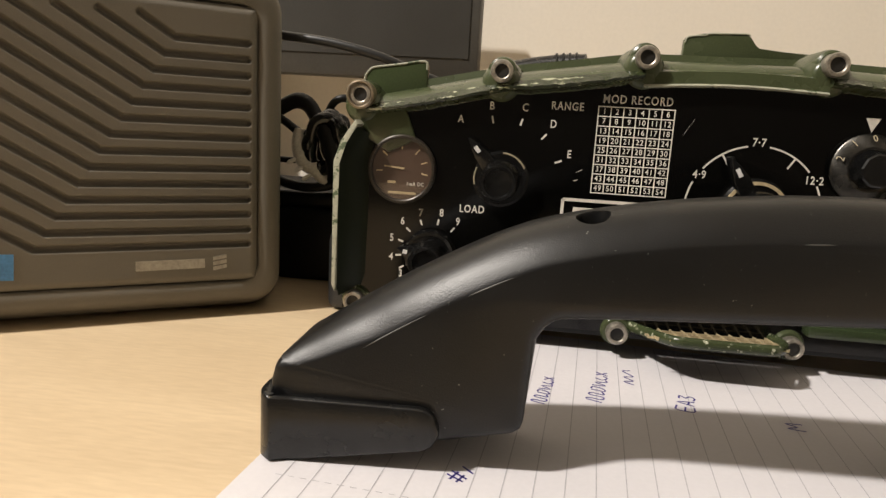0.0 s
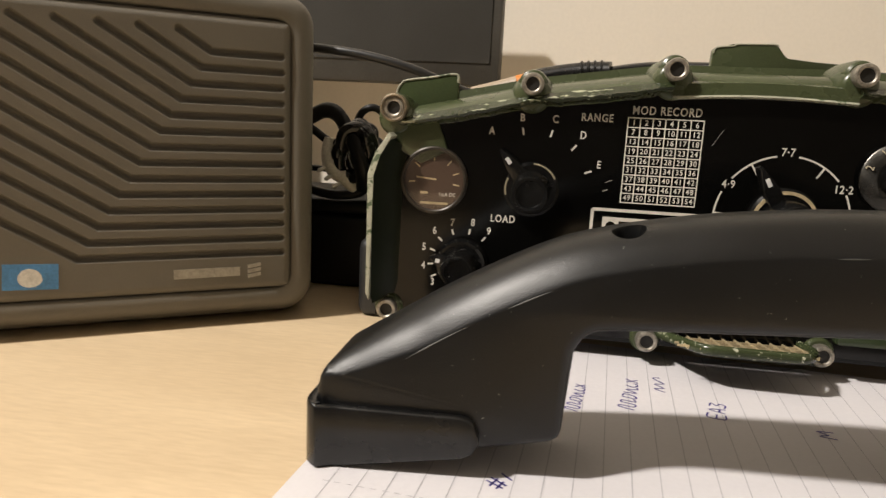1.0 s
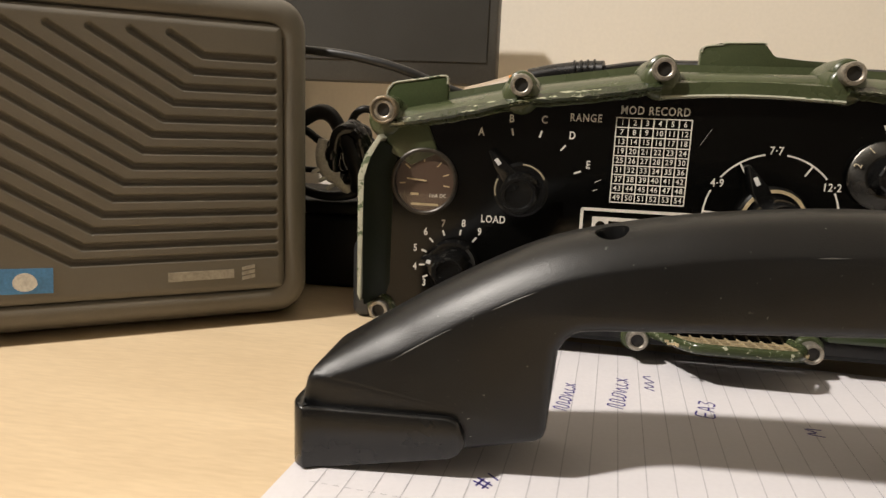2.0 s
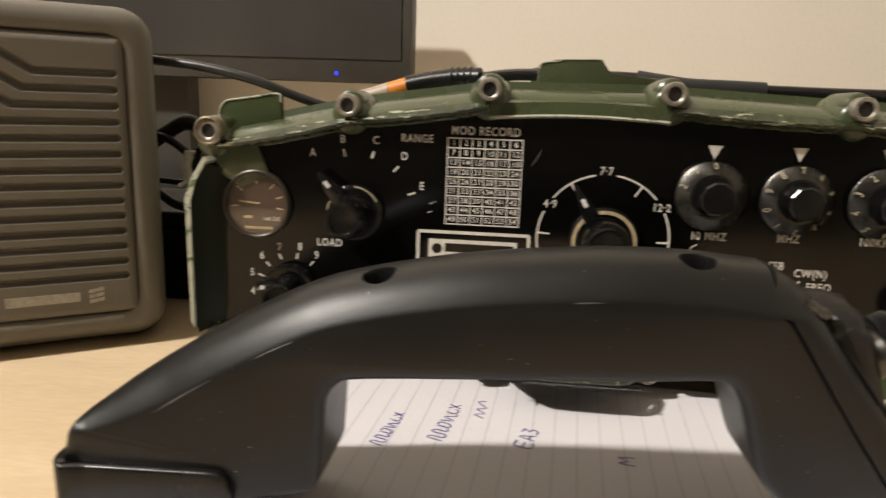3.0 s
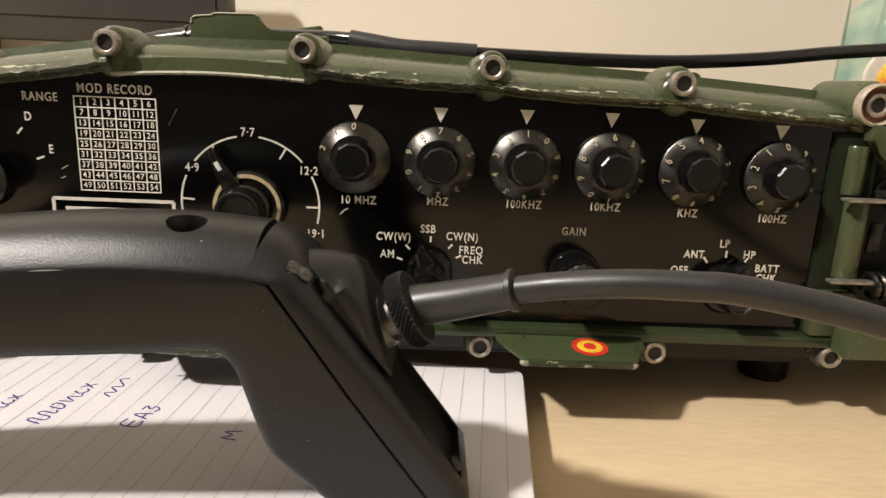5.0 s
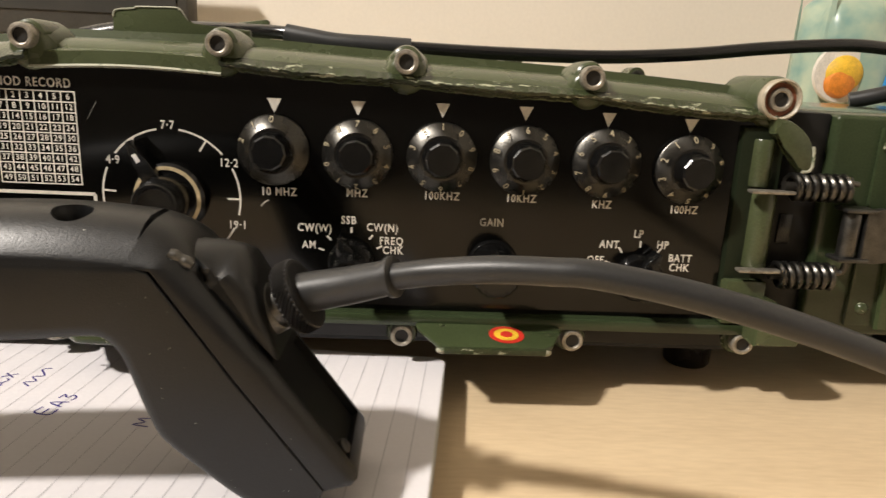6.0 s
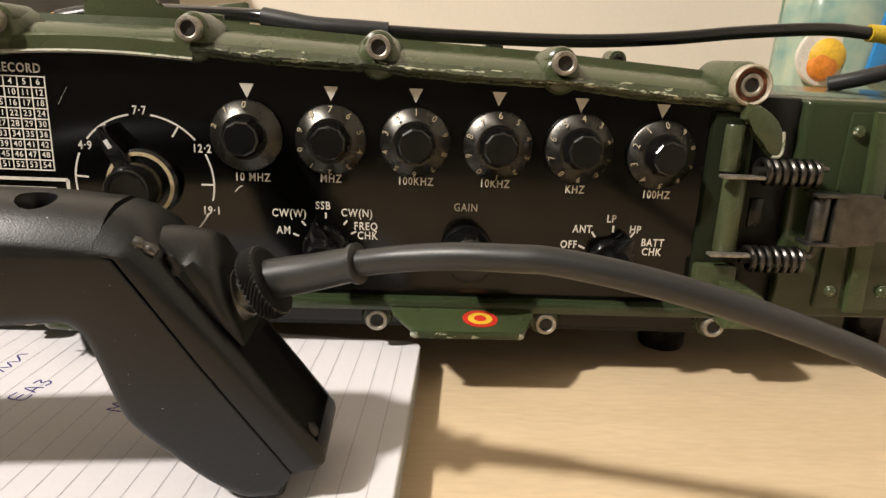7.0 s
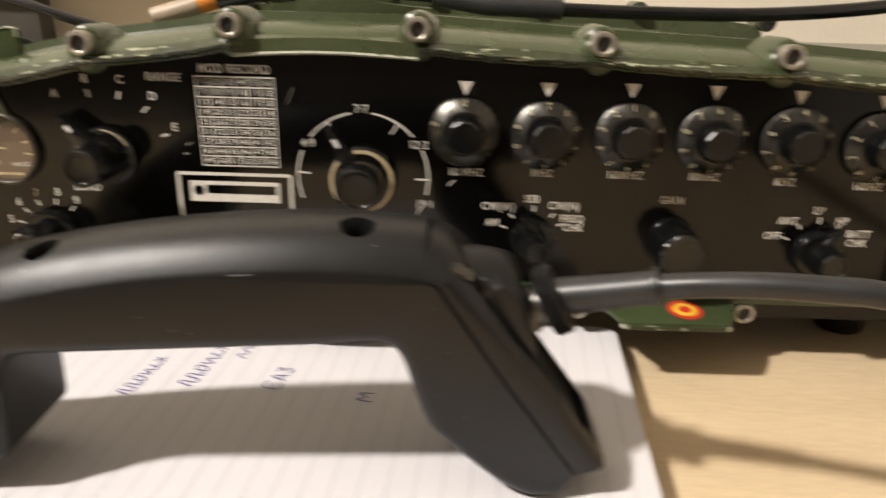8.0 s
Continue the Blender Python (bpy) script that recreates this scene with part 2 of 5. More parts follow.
def strip(bm, points, width, y, depth=0.00012):
    """A thin drawn line through points in x and z on an upright face at y."""
    for (x0, z0), (x1, z1) in zip(points, points[1:]):
        d = Vector((x1 - x0, z1 - z0))
        n = Vector((-d.y, d.x)).normalized() * width / 2
        prism(bm, [(x0 + n.x, z0 + n.y), (x0 - n.x, z0 - n.y), (x1 - n.x, z1 - n.y), (x1 + n.x, z1 + n.y)], y - depth, y)
    return bm


def lettering(name, body, size, at, parent, material=None, squeeze=0.80, bold=0.024, turn=0.0, label="", face=None, align="CENTER"):
    """Words in the built-in font; face turns them from lying flat to their surface. size is the height of capitals."""
    curve = bpy.data.curves.new(name, "FONT")
    curve.body, curve.size, curve.align_x, curve.align_y = body, size / 0.70, align, "CENTER"
    curve.space_character = 1.16
    curve.offset, curve.extrude, curve.resolution_u = bold * size, 0.00006, 3
    ob = new(name, curve)
    bpy.context.view_layer.update()
    mesh = bpy.data.meshes.new_from_object(ob.evaluated_get(bpy.context.evaluated_depsgraph_get()))
    bpy.data.objects.remove(ob)
    if face is None:
        face = pose(0, 0, 0, 90, 0, 0)
    mesh.transform(Matrix.Translation(at) @ face @ pose(0, 0, 0, 0, 0, turn) @ Matrix.Diagonal((squeeze, 1, 1, 1)))
    mesh.name = name
    mesh.materials.clear()
    return link(name, mesh, material or INK, parent, label)


def sunk(ob, cutter):
    """Cut the closed shape cutter out of ob's mesh for good."""
    tool = new("cutter", mesh_of(cutter, "cutter", 0))
    mod = ob.modifiers.new("cut", "BOOLEAN")
    mod.operation, mod.object, mod.solver = "DIFFERENCE", tool, "EXACT"
    bpy.context.view_layer.update()
    mesh = bpy.data.meshes.new_from_object(ob.evaluated_get(bpy.context.evaluated_depsgraph_get()))
    ob.modifiers.clear()
    ob.data = mesh
    bpy.data.objects.remove(tool)
    mesh.set_sharp_from_angle(angle=radians(28))


# ---- the room ----
def slab(name, x0, x1, y0, y1, z0, z1, material, label, category):
    return tagged(part(name, box(B(), x0, x1, y0, y1, z0, z1), material, smooth=0), label, category, kind="structure")


DESK_Z = -0.0065
slab("floor", -2.6, 1.4, -2.1, 0.92, -0.80, -0.75, FLOOR, "dark wooden floor under the desk", "floor")
slab("ceiling", -2.6, 1.4, -2.1, 0.92, 1.70, 1.76, CEIL, "plain white painted ceiling", "ceiling")
slab("wall_north", -2.6, 1.4, 0.80, 0.92, -0.75, 1.70, WALL, "plain cream painted wall behind the desk", "wall")
# unseen wall behind the camera, added dark so the black panel stays black
slab("wall_south", -2.6, 1.4, -2.1, -1.98, -0.75, 1.70, WALL_DARK, "unseen wall, made dark to keep panel reflections low", "wall")
slab("wall_west", -2.72, -2.6, -2.1, 0.92, -0.75, 1.70, WALL, "plain cream painted wall", "wall")
# unseen wall, set near and pale to bounce light onto the speaker front
slab("wall_east", 1.4, 1.52, -2.1, 0.92, -0.75, 1.70, WALL, "plain cream painted wall", "wall")

desk = thing("desk", "pale birch laminate desk with a smooth worn top", "desk", (0.1, 0.5, -0.75))
part("desktop", box(B(), -0.75, 0.95, -0.13, 0.797, DESK_Z - 0.025, DESK_Z, 0.002), DESK, desk)
for lx in (-0.70, 0.86):
    for ly in (-0.09, 0.74):
        part("leg", box(B(), lx, lx + 0.04, ly, ly + 0.04, -0.75, DESK_Z - 0.025, 0.002), STEEL_DARK, desk)

# ---- the writing pad: ruled sheets lying askew under handset and radio ----
PAD_Z = 0.0045
PAD = pose(0.2008, 0.2680, 0, 0, 0, -5.2)
PW, PD = 0.2185, 0.150
pad = thing("writing_pad", "white ruled writing pad with blue pen notes on the desk", "notepad", (0.1, 0.2, DESK_Z))


def pad_outline():
    pts = []
    for cx, cy, a0 in ((-0.005, -0.005, 0), (-PW + 0.005, -0.005, 90), (-PW + 0.005, -PD + 0.005, 180), (-0.005, -PD + 0.005, 270)):
        for k in range(5):
            a = radians(a0 + 22.5 * k)
            pts.append((cx + 0.005 * math.cos(a), cy + 0.005 * math.sin(a)))
    return pts


def sheet(bm, z0, z1):
    low = [bm.verts.new(PAD @ Vector((x, y, z0))) for x, y in pad_outline()]
    top = [bm.verts.new(PAD @ Vector((x, y, z1))) for x, y in pad_outline()]
    bm.faces.new(low)
    bm.faces.new(top)
    for i in range(len(low)):
        j = (i + 1) % len(low)
        bm.faces.new((low[i], low[j], top[j], top[i]))


bm = B()
sheet(bm, 0.0, 0.00048)
PAGE = mesh_of(bm, "page", 0)
for k in range(20):
    link("page", PAGE, PAGES, pad, at=(random.uniform(-0.0005, 0.0005), random.uniform(-0.0004, 0.0004), DESK_Z + 0.0002 + k * 0.00053))
bm = B()
sheet(bm, 0.0042, PAD_Z)
part("top_sheet", bm, PAPER, pad, smooth=0)
bm = B()
bm.faces.new([bm.verts.new((dx, dy, PAD_Z + 0.00008)) for dx, dy in ((-0.00012, -0.002), (0.00012, -0.002), (0.00012, -PD + 0.002), (-0.00012, -PD + 0.002))])
RULED = mesh_of(bm, "ruled_line", 0)
for k in range(30):
    link("ruled_line", RULED, RULE, pad, at=PAD @ Matrix.Translation((-0.0062 - k * 0.0070, 0, 0)))
bm = B()
for k in range(70):
    x = -0.004 - k * 0.003
    if x < -PW + 0.003:
        break
    q = [bm.verts.new(PAD @ Vector((x + dx, -0.128 + dy, PAD_Z + 0.00009))) for dx, dy in ((0, -0.00012), (0.0016, -0.00012), (0.0016, 0.00012), (0, 0.00012))]
    bm.faces.new(q)
part("perforation", bm, RULE, pad, smooth=0)


def scribble(x, y, strokes, size, turn):
    """Pen strokes, each a narrow ribbon of ink on the top sheet."""
    m = Matrix.Translation((x, y, PAD_Z + 0.0001)) @ pose(0, 0, 0, 0, 0, turn)
    for s in strokes:
        pts = [Vector((a * size, b * size, 0)) for a, b in s]
        if len(pts) > 2:
            pts = smooth_path(pts, 3)
        bm, rows = B(), []
        for i, p in enumerate(pts):
            d = (pts[min(i + 1, len(pts) - 1)] - pts[max(i - 1, 0)]).normalized()
            n = Vector((-d.y, d.x, 0)) * 0.00028
            rows.append((bm.verts.new(m @ (p + n)), bm.verts.new(m @ (p - n))))
        for (a, b), (c, d) in zip(rows, rows[1:]):
            bm.faces.new((a, b, d, c))
        part("pen_stroke", bm, INKBLUE, pad, "blue ball pen writing", smooth=0)


EA3 = [[(0.7, 1), (0, 1), (0, 0), (0.7, 0)], [(0, 0.5), (0.6, 0.5)], [(0.95, 0), (1.25, 1), (1.6, 0)], [(1.05, 0.35), (1.5, 0.35)],
       [(1.85, 0.95), (2.35, 0.9), (2.05, 0.55), (2.4, 0.35), (2.2, 0.02), (1.8, 0.08)]]
scribble(0.0852, 0.2205, EA3, 0.0050, 76)
scribble(0.1150, 0.2150, [[(0, 0), (0.15, 1), (0.5, 0.4), (0.85, 1), (1, 0)]], 0.0047, 84)
BAR = [[(0, 0.1), (0.15, 0.75), (0.35, 0.7), (0.3, 0.15), (0.6, 0.1), (0.7, 0.7), (0.95, 0.65), (0.9, 0.1), (1.2, 0.2)], [(1.35, 0.7), (1.3, 0.1), (1.6, 0.2), (1.7, 0.65), (1.45, 0.7)],
       [(1.9, 0.7), (2.0, 0.1), (2.3, 0.6), (2.45, 0.1), (2.7, 0.15)], [(2.85, 0.65), (2.7, 0.3), (3.0, 0.1), (3.2, 0.3)], [(3.3, 0.1), (3.65, 0.7)], [(3.25, 0.65), (3.7, 0.15)]]
scribble(0.0415, 0.2150, BAR, 0.0060, 80)
scribble(0.0590, 0.2205, BAR, 0.0070, 80)
scribble(0.0702, 0.2378, [[(0, 0), (0.3, 0.6), (0.6, 0.1), (1.0, 0.7), (1.3, 0.2), (1.9, 0.9), (2.2, 0.5)]], 0.0058, 75)
scribble(0.0200, 0.1655, [[(0, 0), (1.0, 0.1)], [(0, 0.5), (1.1, 0.6)], [(0.3, -0.3), (0.4, 1)], [(0.7, -0.3), (0.9, 1)], [(1.5, -0.2), (1.8, 0.8)]], 0.0038, 60)

# ---- the radio set ----
FACE = 0.2662
radio = thing("radio_set", "olive green military radio with a black control panel, worn edges", "radio", (0.14, 0.36, DESK_Z))
BOLTS = [(-0.0300, 0.0927), (0.0190, 0.1030), (0.0665, 0.1097), (0.1255, 0.1100), (0.1837, 0.1072), (0.2431, 0.1050), (0.3050, 0.1010)]
LOW = [(-0.0305, 0.0172), (0.0665, 0.0140), (0.1262, 0.0145), (0.1849, 0.0154), (0.2449, 0.0153), (0.3061, 0.0158)]


def arch(x):
    """Height of the line of upper screws at x."""
    for (x0, z0), (x1, z1) in zip(BOLTS, BOLTS[1:]):
        if x <= x1 or (x1, z1) == BOLTS[-1]:
            return z0 + (z1 - z0) * (x - x0) / (x1 - x0)


def body_outline(lift=0.0, left=-0.034, right=0.308, low=0.010):
    xs = [left + (right - left) * i / 40 for i in range(41)]
    return [(left, low + 0.004), (left, arch(left) + lift - 0.006), *[(x, arch(x) + lift) for x in xs[1:-1]], (right, arch(right) + lift - 0.004), (right, low + 0.004), (right - 0.006, low), (left + 0.006, low)]


part("case", prism(B(), body_outline(-0.0025), 0.284, 0.452, 0.002), GREEN, radio)
part("rear_flange", prism(B(), body_outline(0.0055, -0.037, 0.316, 0.008), 0.452, 0.466, 0.0015), GREEN, radio)
for bx, bz in BOLTS:
    bx = bx + (0.012 if bx > 0.25 else 0)
    part("rear_boss", lathe(B(), [(0.0052, 0), (0.0052, 0.016), (0.004, 0.018)], (bx, 0.450, bz + 0.0065), (0, 1, 0), 20), GREEN, radio)
    part("rear_screw", lathe(B(), [(0.0036, 0), (0.0036, 0.003), (0.0020, 0.003), (0.0020, 0.0012)], (bx, 0.450, bz + 0.0065), (0, -1, 0), 20), STEEL_DARK, radio)

# front plate, black lacquer, with a green lit corner
part("front_plate", prism(B(), [(-0.036, 0.013), (-0.036, 0.078), *[(x, arch(x) - 0.006) for x in (-0.028, 0.0, 0.019, 0.045, 0.0665, 0.0955, 0.1255, 0.155, 0.1837, 0.213, 0.2431, 0.274, 0.300)], (0.312, 0.088), (0.312, 0.013)], FACE, 0.285), PANEL, radio)
# light falling on the green end, put in as a triangular patch
part("plate_end", prism(B(), [(-0.0330, 0.0835), (-0.0275, 0.0885), (-0.0190, 0.0915), (-0.0150, 0.0905), (-0.0100, 0.0780), (-0.0200, 0.0730), (-0.0270, 0.0770)], FACE - 0.0016, FACE - 0.0001, 0.0006), GREEN, radio, "green panel corner cut to the outline of its lit patch")

# upper flange: a sloping ledge with a worn lip between the screw bosses
LEDGE = [(0.2868, 0.0034), (0.2846, 0.0034), (0.2838, 0.0008), (0.2740, -0.0002), (0.2680, -0.0016), (0.2645, -0.0036), (0.2624, -0.0046), (0.2610, -0.0054), (0.2616, -0.0064), (0.2660, -0.0076), (0.2668, -0.0090), (0.2868, -0.0090)]
LEDGE_TALL = [(0.2868, 0.0034), (0.2846, 0.0034), (0.2838, 0.0008), (0.2740, 0.0001), (0.2700, -0.0014), (0.2682, -0.0030), (0.2650, -0.0036), (0.2640, -0.0046), (0.2636, -0.0086), (0.2630, -0.0092), (0.2638, -0.0098), (0.2868, -0.0098)]


def ledge(x0, x1, section, material):
    bm, rings = B(), []
    steps = 90
    for i in range(steps + 1):
        x = x0 + (x1 - x0) * i / steps
        sag = 0.0012 * math.sin(math.pi * i / steps)
        base = arch(x)
        nick = 0.0 if section is LEDGE_TALL else max(-0.0003, min(0.0003, random.gauss(0, 0.00014))) + 0.00016 * math.sin(x * 900) * math.sin(x * 377)
        rings.append([bm.verts.new((x, y - (nick * 0.5 if 7 <= k <= 8 else 0), base + h + (nick if 7 <= k <= 9 else 0) + (0 if h > -0.004 else sag * (1 if section is LEDGE_TALL else -0.6)))) for k, (y, h) in enumerate(section)])
    for i, (a, b) in enumerate(zip(rings, rings[1:])):
        for k in range(len(section)):
            j = (k + 1) % len(section)
            bm.faces.new((a[k], a[j], b[j], b[k])).material_index = 1 if (5 <= k <= 7 if section is LEDGE else 8 <= k <= 9) or k == 0 and i % 9 == 4 else 0
    bm.faces.new(rings[0])
    bm.faces.new(rings[-1])
    mesh = mesh_of(bm, "upper_flange", 26)
    mesh.materials.append(material)
    mesh.materials.append(LIP if section is LEDGE else CREAM_WORN)
    return link("upper_flange", mesh, None, radio)


for i, ((x0, z0), (x1, z1)) in enumerate(zip(BOLTS, BOLTS[1:])):
    ledge(x0 + (0.0 if i else 0.002), x1, LEDGE_TALL if i == 2 else LEDGE, GREEN)


def cap_screw_meshes():
    bm = lathe(B(), [(0.0030, -0.004), (0.0038, -0.001), (0.0039, 0.0030), (0.0036, 0.0036), (0.0028, 0.0037), (0.0024, 0.0034), (0.0023, 0.0026)], (0, 0, 0), (0, -1, 0), 30, caps=False)
    head = mesh_of(bm, "cap_screw")
    head.materials.append(STEEL)
    bm = lathe(B(), [(0.0027, 0.0018), (0.0027, 0.0030), (0.0021, 0.0031), (0.0021, 0.0027), (0, 0.0026)], (0, 0, 0), (0, -1, 0), 6, 0.3)
    hexa = mesh_of(bm, "hex_socket", 0)
    hexa.materials.append(SOCKET)
    return head, hexa


HEAD, HEXA = cap_screw_meshes()


def cap_screw(x, y, z, turn=0):
    m = Matrix.Translation((x, y, z)) @ pose(0, 0, 0, 0, turn, 0)
    ob = link("cap_screw", HEAD, None, radio, at=m)
    sub = new("hex_socket", HEXA)
    sub.parent = ob
    return ob


BOSS = mesh_of(lathe(B(), [(0.0052, -0.0150), (0.0054, -0.002), (0.0050, 0.0004), (0.0042, 0.0010)], (0, 0, 0), (0, -1, 0), 28), "screw_boss")
BOSS.materials.append(GREEN)
for i, (x, z) in enumerate(BOLTS):
    link("screw_boss", BOSS, None, radio, at=(x, 0.2660, z))
    part("boss_root", lathe(B(), [(0.0084, 0), (0.0076, 0.008), (0.0066, 0.0140), (0.0056, 0.0156), (0.0044, 0.0162)], (x, 0.2800, z - 0.0036), (0, -1, 0.0), 32), GREEN, radio, smooth=60)
    cap_screw(x, 0.2638, z, i * 23)
for i, (x, z) in enumerate(LOW):
    part("lower_boss", lathe(B(), [(0.0056, 0), (0.0056, 0.014), (0.0048, 0.0155)], (x, 0.2800, z), (0, -1, 0), 24), GREEN_WORN if i in (0, 5) else GREEN, radio)
    cap_screw(x, 0.2642, z, i * 31)
# rings round the two upper corner screws
for x, z, mat_a, r in ((BOLTS[0][0], BOLTS[0][1], TAN_STEEL, 0.0047), (BOLTS[6][0], BOLTS[6][1], CREAM_RING, 0.0064)):
    part("screw_sleeve", lathe(B(), [(r, -0.012), (r + 0.0003, 0.004), (r - 0.0003, 0.0046), (r - 0.0008, 0.004), (r - 0.0009, 0.0005), (0.002, 0.0005)], (x, 0.2640, z), (0, -1, 0), 32), mat_a, radio, "worn metal sleeve round a screw")
part("washer", lathe(B(), [(0.0054, 0), (0.0054, 0.0026), (0.0036, 0.0026), (0.0036, 0)], (BOLTS[6][0], 0.2640, BOLTS[6][1]), (0, -1, 0), 28), RUST, radio, "rust red washer")
part("corner_barrel", lathe(B(), [(0.0070, 0), (0.0070, 0.024), (0.0063, 0.0255)], (BOLTS[6][0] - 0.0005, 0.2885, BOLTS[6][1] + 0.0004), (0, -1, 0), 28), GREEN, radio)

# side and lower rims
part("left_rim", prism(B(), [(-0.0366, 0.0215), (-0.0378, 0.0240), (-0.0381, 0.0690), (-0.0356, 0.0765), (-0.0306, 0.0840), (-0.0292, 0.0826), (-0.0340, 0.0755), (-0.0362, 0.0685), (-0.0360, 0.0240)], 0.2570, 0.2850, 0.0004), CREAM_WORN, radio, "left rim with paint worn to pale metal")
bm = B()  # hollow cheek between the rim and the panel
RIM = [(-0.0350, 0.0200), (-0.0362, 0.0240), (-0.0362, 0.0685), (-0.0340, 0.0755), (-0.0300, 0.0815)]
TOE = [(-0.0290, 0.0220), (-0.0275, 0.0270), (-0.0268, 0.0690), (-0.0262, 0.0740), (-0.0250, 0.0775)]
rows = []
for (x0, z0), (x1, z1) in zip(RIM, TOE):
    rows.append([bm.verts.new((x0 + (x1 - x0) * u, 0.2576 + 0.0084 * math.sin(u * math.pi / 2) ** 0.8, z0 + (z1 - z0) * u)) for u in (0, 0.12, 0.25, 0.4, 0.55, 0.7, 0.85, 1.0)] + [bm.verts.new((x1, 0.2675, z1)), bm.verts.new((x0, 0.2675, z0))])
for a, b in zip(rows, rows[1:]):
    for k in range(len(a)):
        bm.faces.new((a[k], a[(k + 1) % len(a)], b[(k + 1) % len(a)], b[k]))
bm.faces.new(rows[0])
bm.faces.new(rows[-1])
# shade behind the rim is put into the cheek's dark green
part("left_cheek", bm, GREEN_DARK_SHADE, radio, smooth=50)
part("right_rim", prism(B(), [(0.2962, 0.020), (0.2958, 0.092), (0.3110, 0.0925), (0.3125, 0.020)], 0.2636, 0.2850, 0.0022), GREEN_DARK_SHADE, radio)
part("hinge_barrel", lathe(B(), [(0.0040, 0), (0.0043, 0.0006), (0.0043, 0.0262), (0.0040, 0.0268)], (0.3062, 0.2640, 0.0440), (0, 0, 1), 20), GREEN, radio)
part("hinge_barrel", lathe(B(), [(0.0034, 0), (0.0037, 0.0006), (0.0037, 0.0152), (0.0034, 0.0158)], (0.3035, 0.2645, 0.0722), (0, 0, 1), 20), GREEN, radio)
part("lower_rim", box(B(), 0.130, 0.307, 0.2606, 0.2720, 0.0190, 0.0232, 0.0012), GREEN_DEEP, radio)
part("lower_ledge", prism(B(), [(-0.033, 0.0105), (-0.033, 0.0190), (0.309, 0.0190), (0.309, 0.0105)], 0.2680, 0.290, 0.001), BLACK, radio)
part("underside", box(B(), -0.026, 0.300, 0.285, 0.445, 0.0065, 0.0125, 0.002), BLACK, radio)
part("ear", prism(B(), [(0.3040, 0.0955), (0.3090, 0.0945), (0.3127, 0.0925), (0.3155, 0.0900), (0.3174, 0.0872), (0.3184, 0.0832), (0.3184, 0.0795), (0.3172, 0.0780), (0.3150, 0.0780), (0.3138, 0.0796), (0.3110, 0.0830), (0.3084, 0.0866), (0.3040, 0.0900)], 0.2590, 0.2640, 0.0010), GREEN, radio, "curved green lug with a worn edge")
part("worn_edge", tube(B(), [(0.3178, 0.2592, 0.0865), (0.3184, 0.2592, 0.0830), (0.3184, 0.2592, 0.0798), (0.3173, 0.2592, 0.0783), (0.3152, 0.2592, 0.0782)], 0.00055, 8, 4), CREAM_WORN, radio, "lug edge worn to pale metal")
part("lower_ear", prism(B(), [(0.3050, 0.0340), (0.3115, 0.0340), (0.3165, 0.0315), (0.3200, 0.0275), (0.3215, 0.0225), (0.3195, 0.0190), (0.3150, 0.0195), (0.3050, 0.0190)], 0.2510, 0.2640, 0.0010), GREEN, radio, "curved green lower lug")
part("hinge_block", box(B(), 0.2965, 0.3110, 0.2605, 0.2700, 0.0235, 0.0395, 0.0010), GREEN, radio)
for fx, fy in ((0.3025, 0.2970), (0.3025, 0.435), (-0.018, 0.2970), (-0.018, 0.435)):
    part("rubber_foot", lathe(B(), [(0.0084, 0.0), (0.0092, 0.0012), (0.0094, 0.0150), (0.0080, 0.0160)], (fx, fy, DESK_Z), (0, 0, 1), 32), RUBBER, radio)
part("side_bumper", box(B(), -0.0600, -0.035, 0.3235, 0.370, DESK_Z, 0.032, 0.005, 3), CABLE, radio, "dark grey rubber side bumper")

# lugs standing on the top
part("top_lug", prism(B(), [(0.0822, 0.104), (0.0828, 0.1190), (0.0838, 0.1202), (0.0900, 0.1209), (0.0912, 0.1216), (0.1045, 0.1219), (0.1056, 0.1212), (0.1075, 0.1174), (0.1090, 0.1164), (0.1290, 0.1156), (0.1300, 0.104)], 0.2880, 0.2915, 0.0006), GREEN, radio)
part("rear_lug", prism(B(), [(0.0836, 0.106), (0.0836, 0.1250), (0.0848, 0.1266), (0.1006, 0.1290), (0.1020, 0.1282), (0.1024, 0.106)], 0.4484, 0.4519, 0.0006), GREEN, radio)
part("worn_edge", tube(B(), [(-0.0322, 0.2752, 0.0960), (-0.0320, 0.2752, 0.0996), (-0.0306, 0.2752, 0.1018), (-0.0286, 0.2752, 0.1031), (-0.0190, 0.2752, 0.1046), (-0.0100, 0.2752, 0.1060), (-0.0090, 0.2752, 0.1030)], 0.00042, 8, 4), CREAM_WORN, radio, "lug edge worn to pale metal")
part("worn_edge", tube(B(), [(0.0831, 0.2880, 0.1180), (0.0842, 0.2880, 0.1201), (0.0900, 0.2880, 0.1208), (0.0912, 0.2880, 0.1214), (0.0980, 0.2880, 0.1216), (0.1044, 0.2880, 0.1217), (0.1054, 0.2880, 0.1210)], 0.00032, 8, 4), CREAM_WORN, radio, "lug edge worn to pale metal")
part("corner_lug", prism(B(), [(-0.0325, 0.0880), (-0.0325, 0.0995), (-0.0312, 0.1018), (-0.0288, 0.1032), (-0.0098, 0.1062), (-0.0087, 0.1052), (-0.0085, 0.0920)], 0.2752, 0.2780, 0.0006), GREEN_GLOSS, radio)

# the two hinged flaps below the panel
FLAP = (0.2450, 0.0190, 0.10)  # front edge, its height, the rise towards the panel


def flap_z(y):
    return FLAP[1] + (y - FLAP[0]) * FLAP[2]


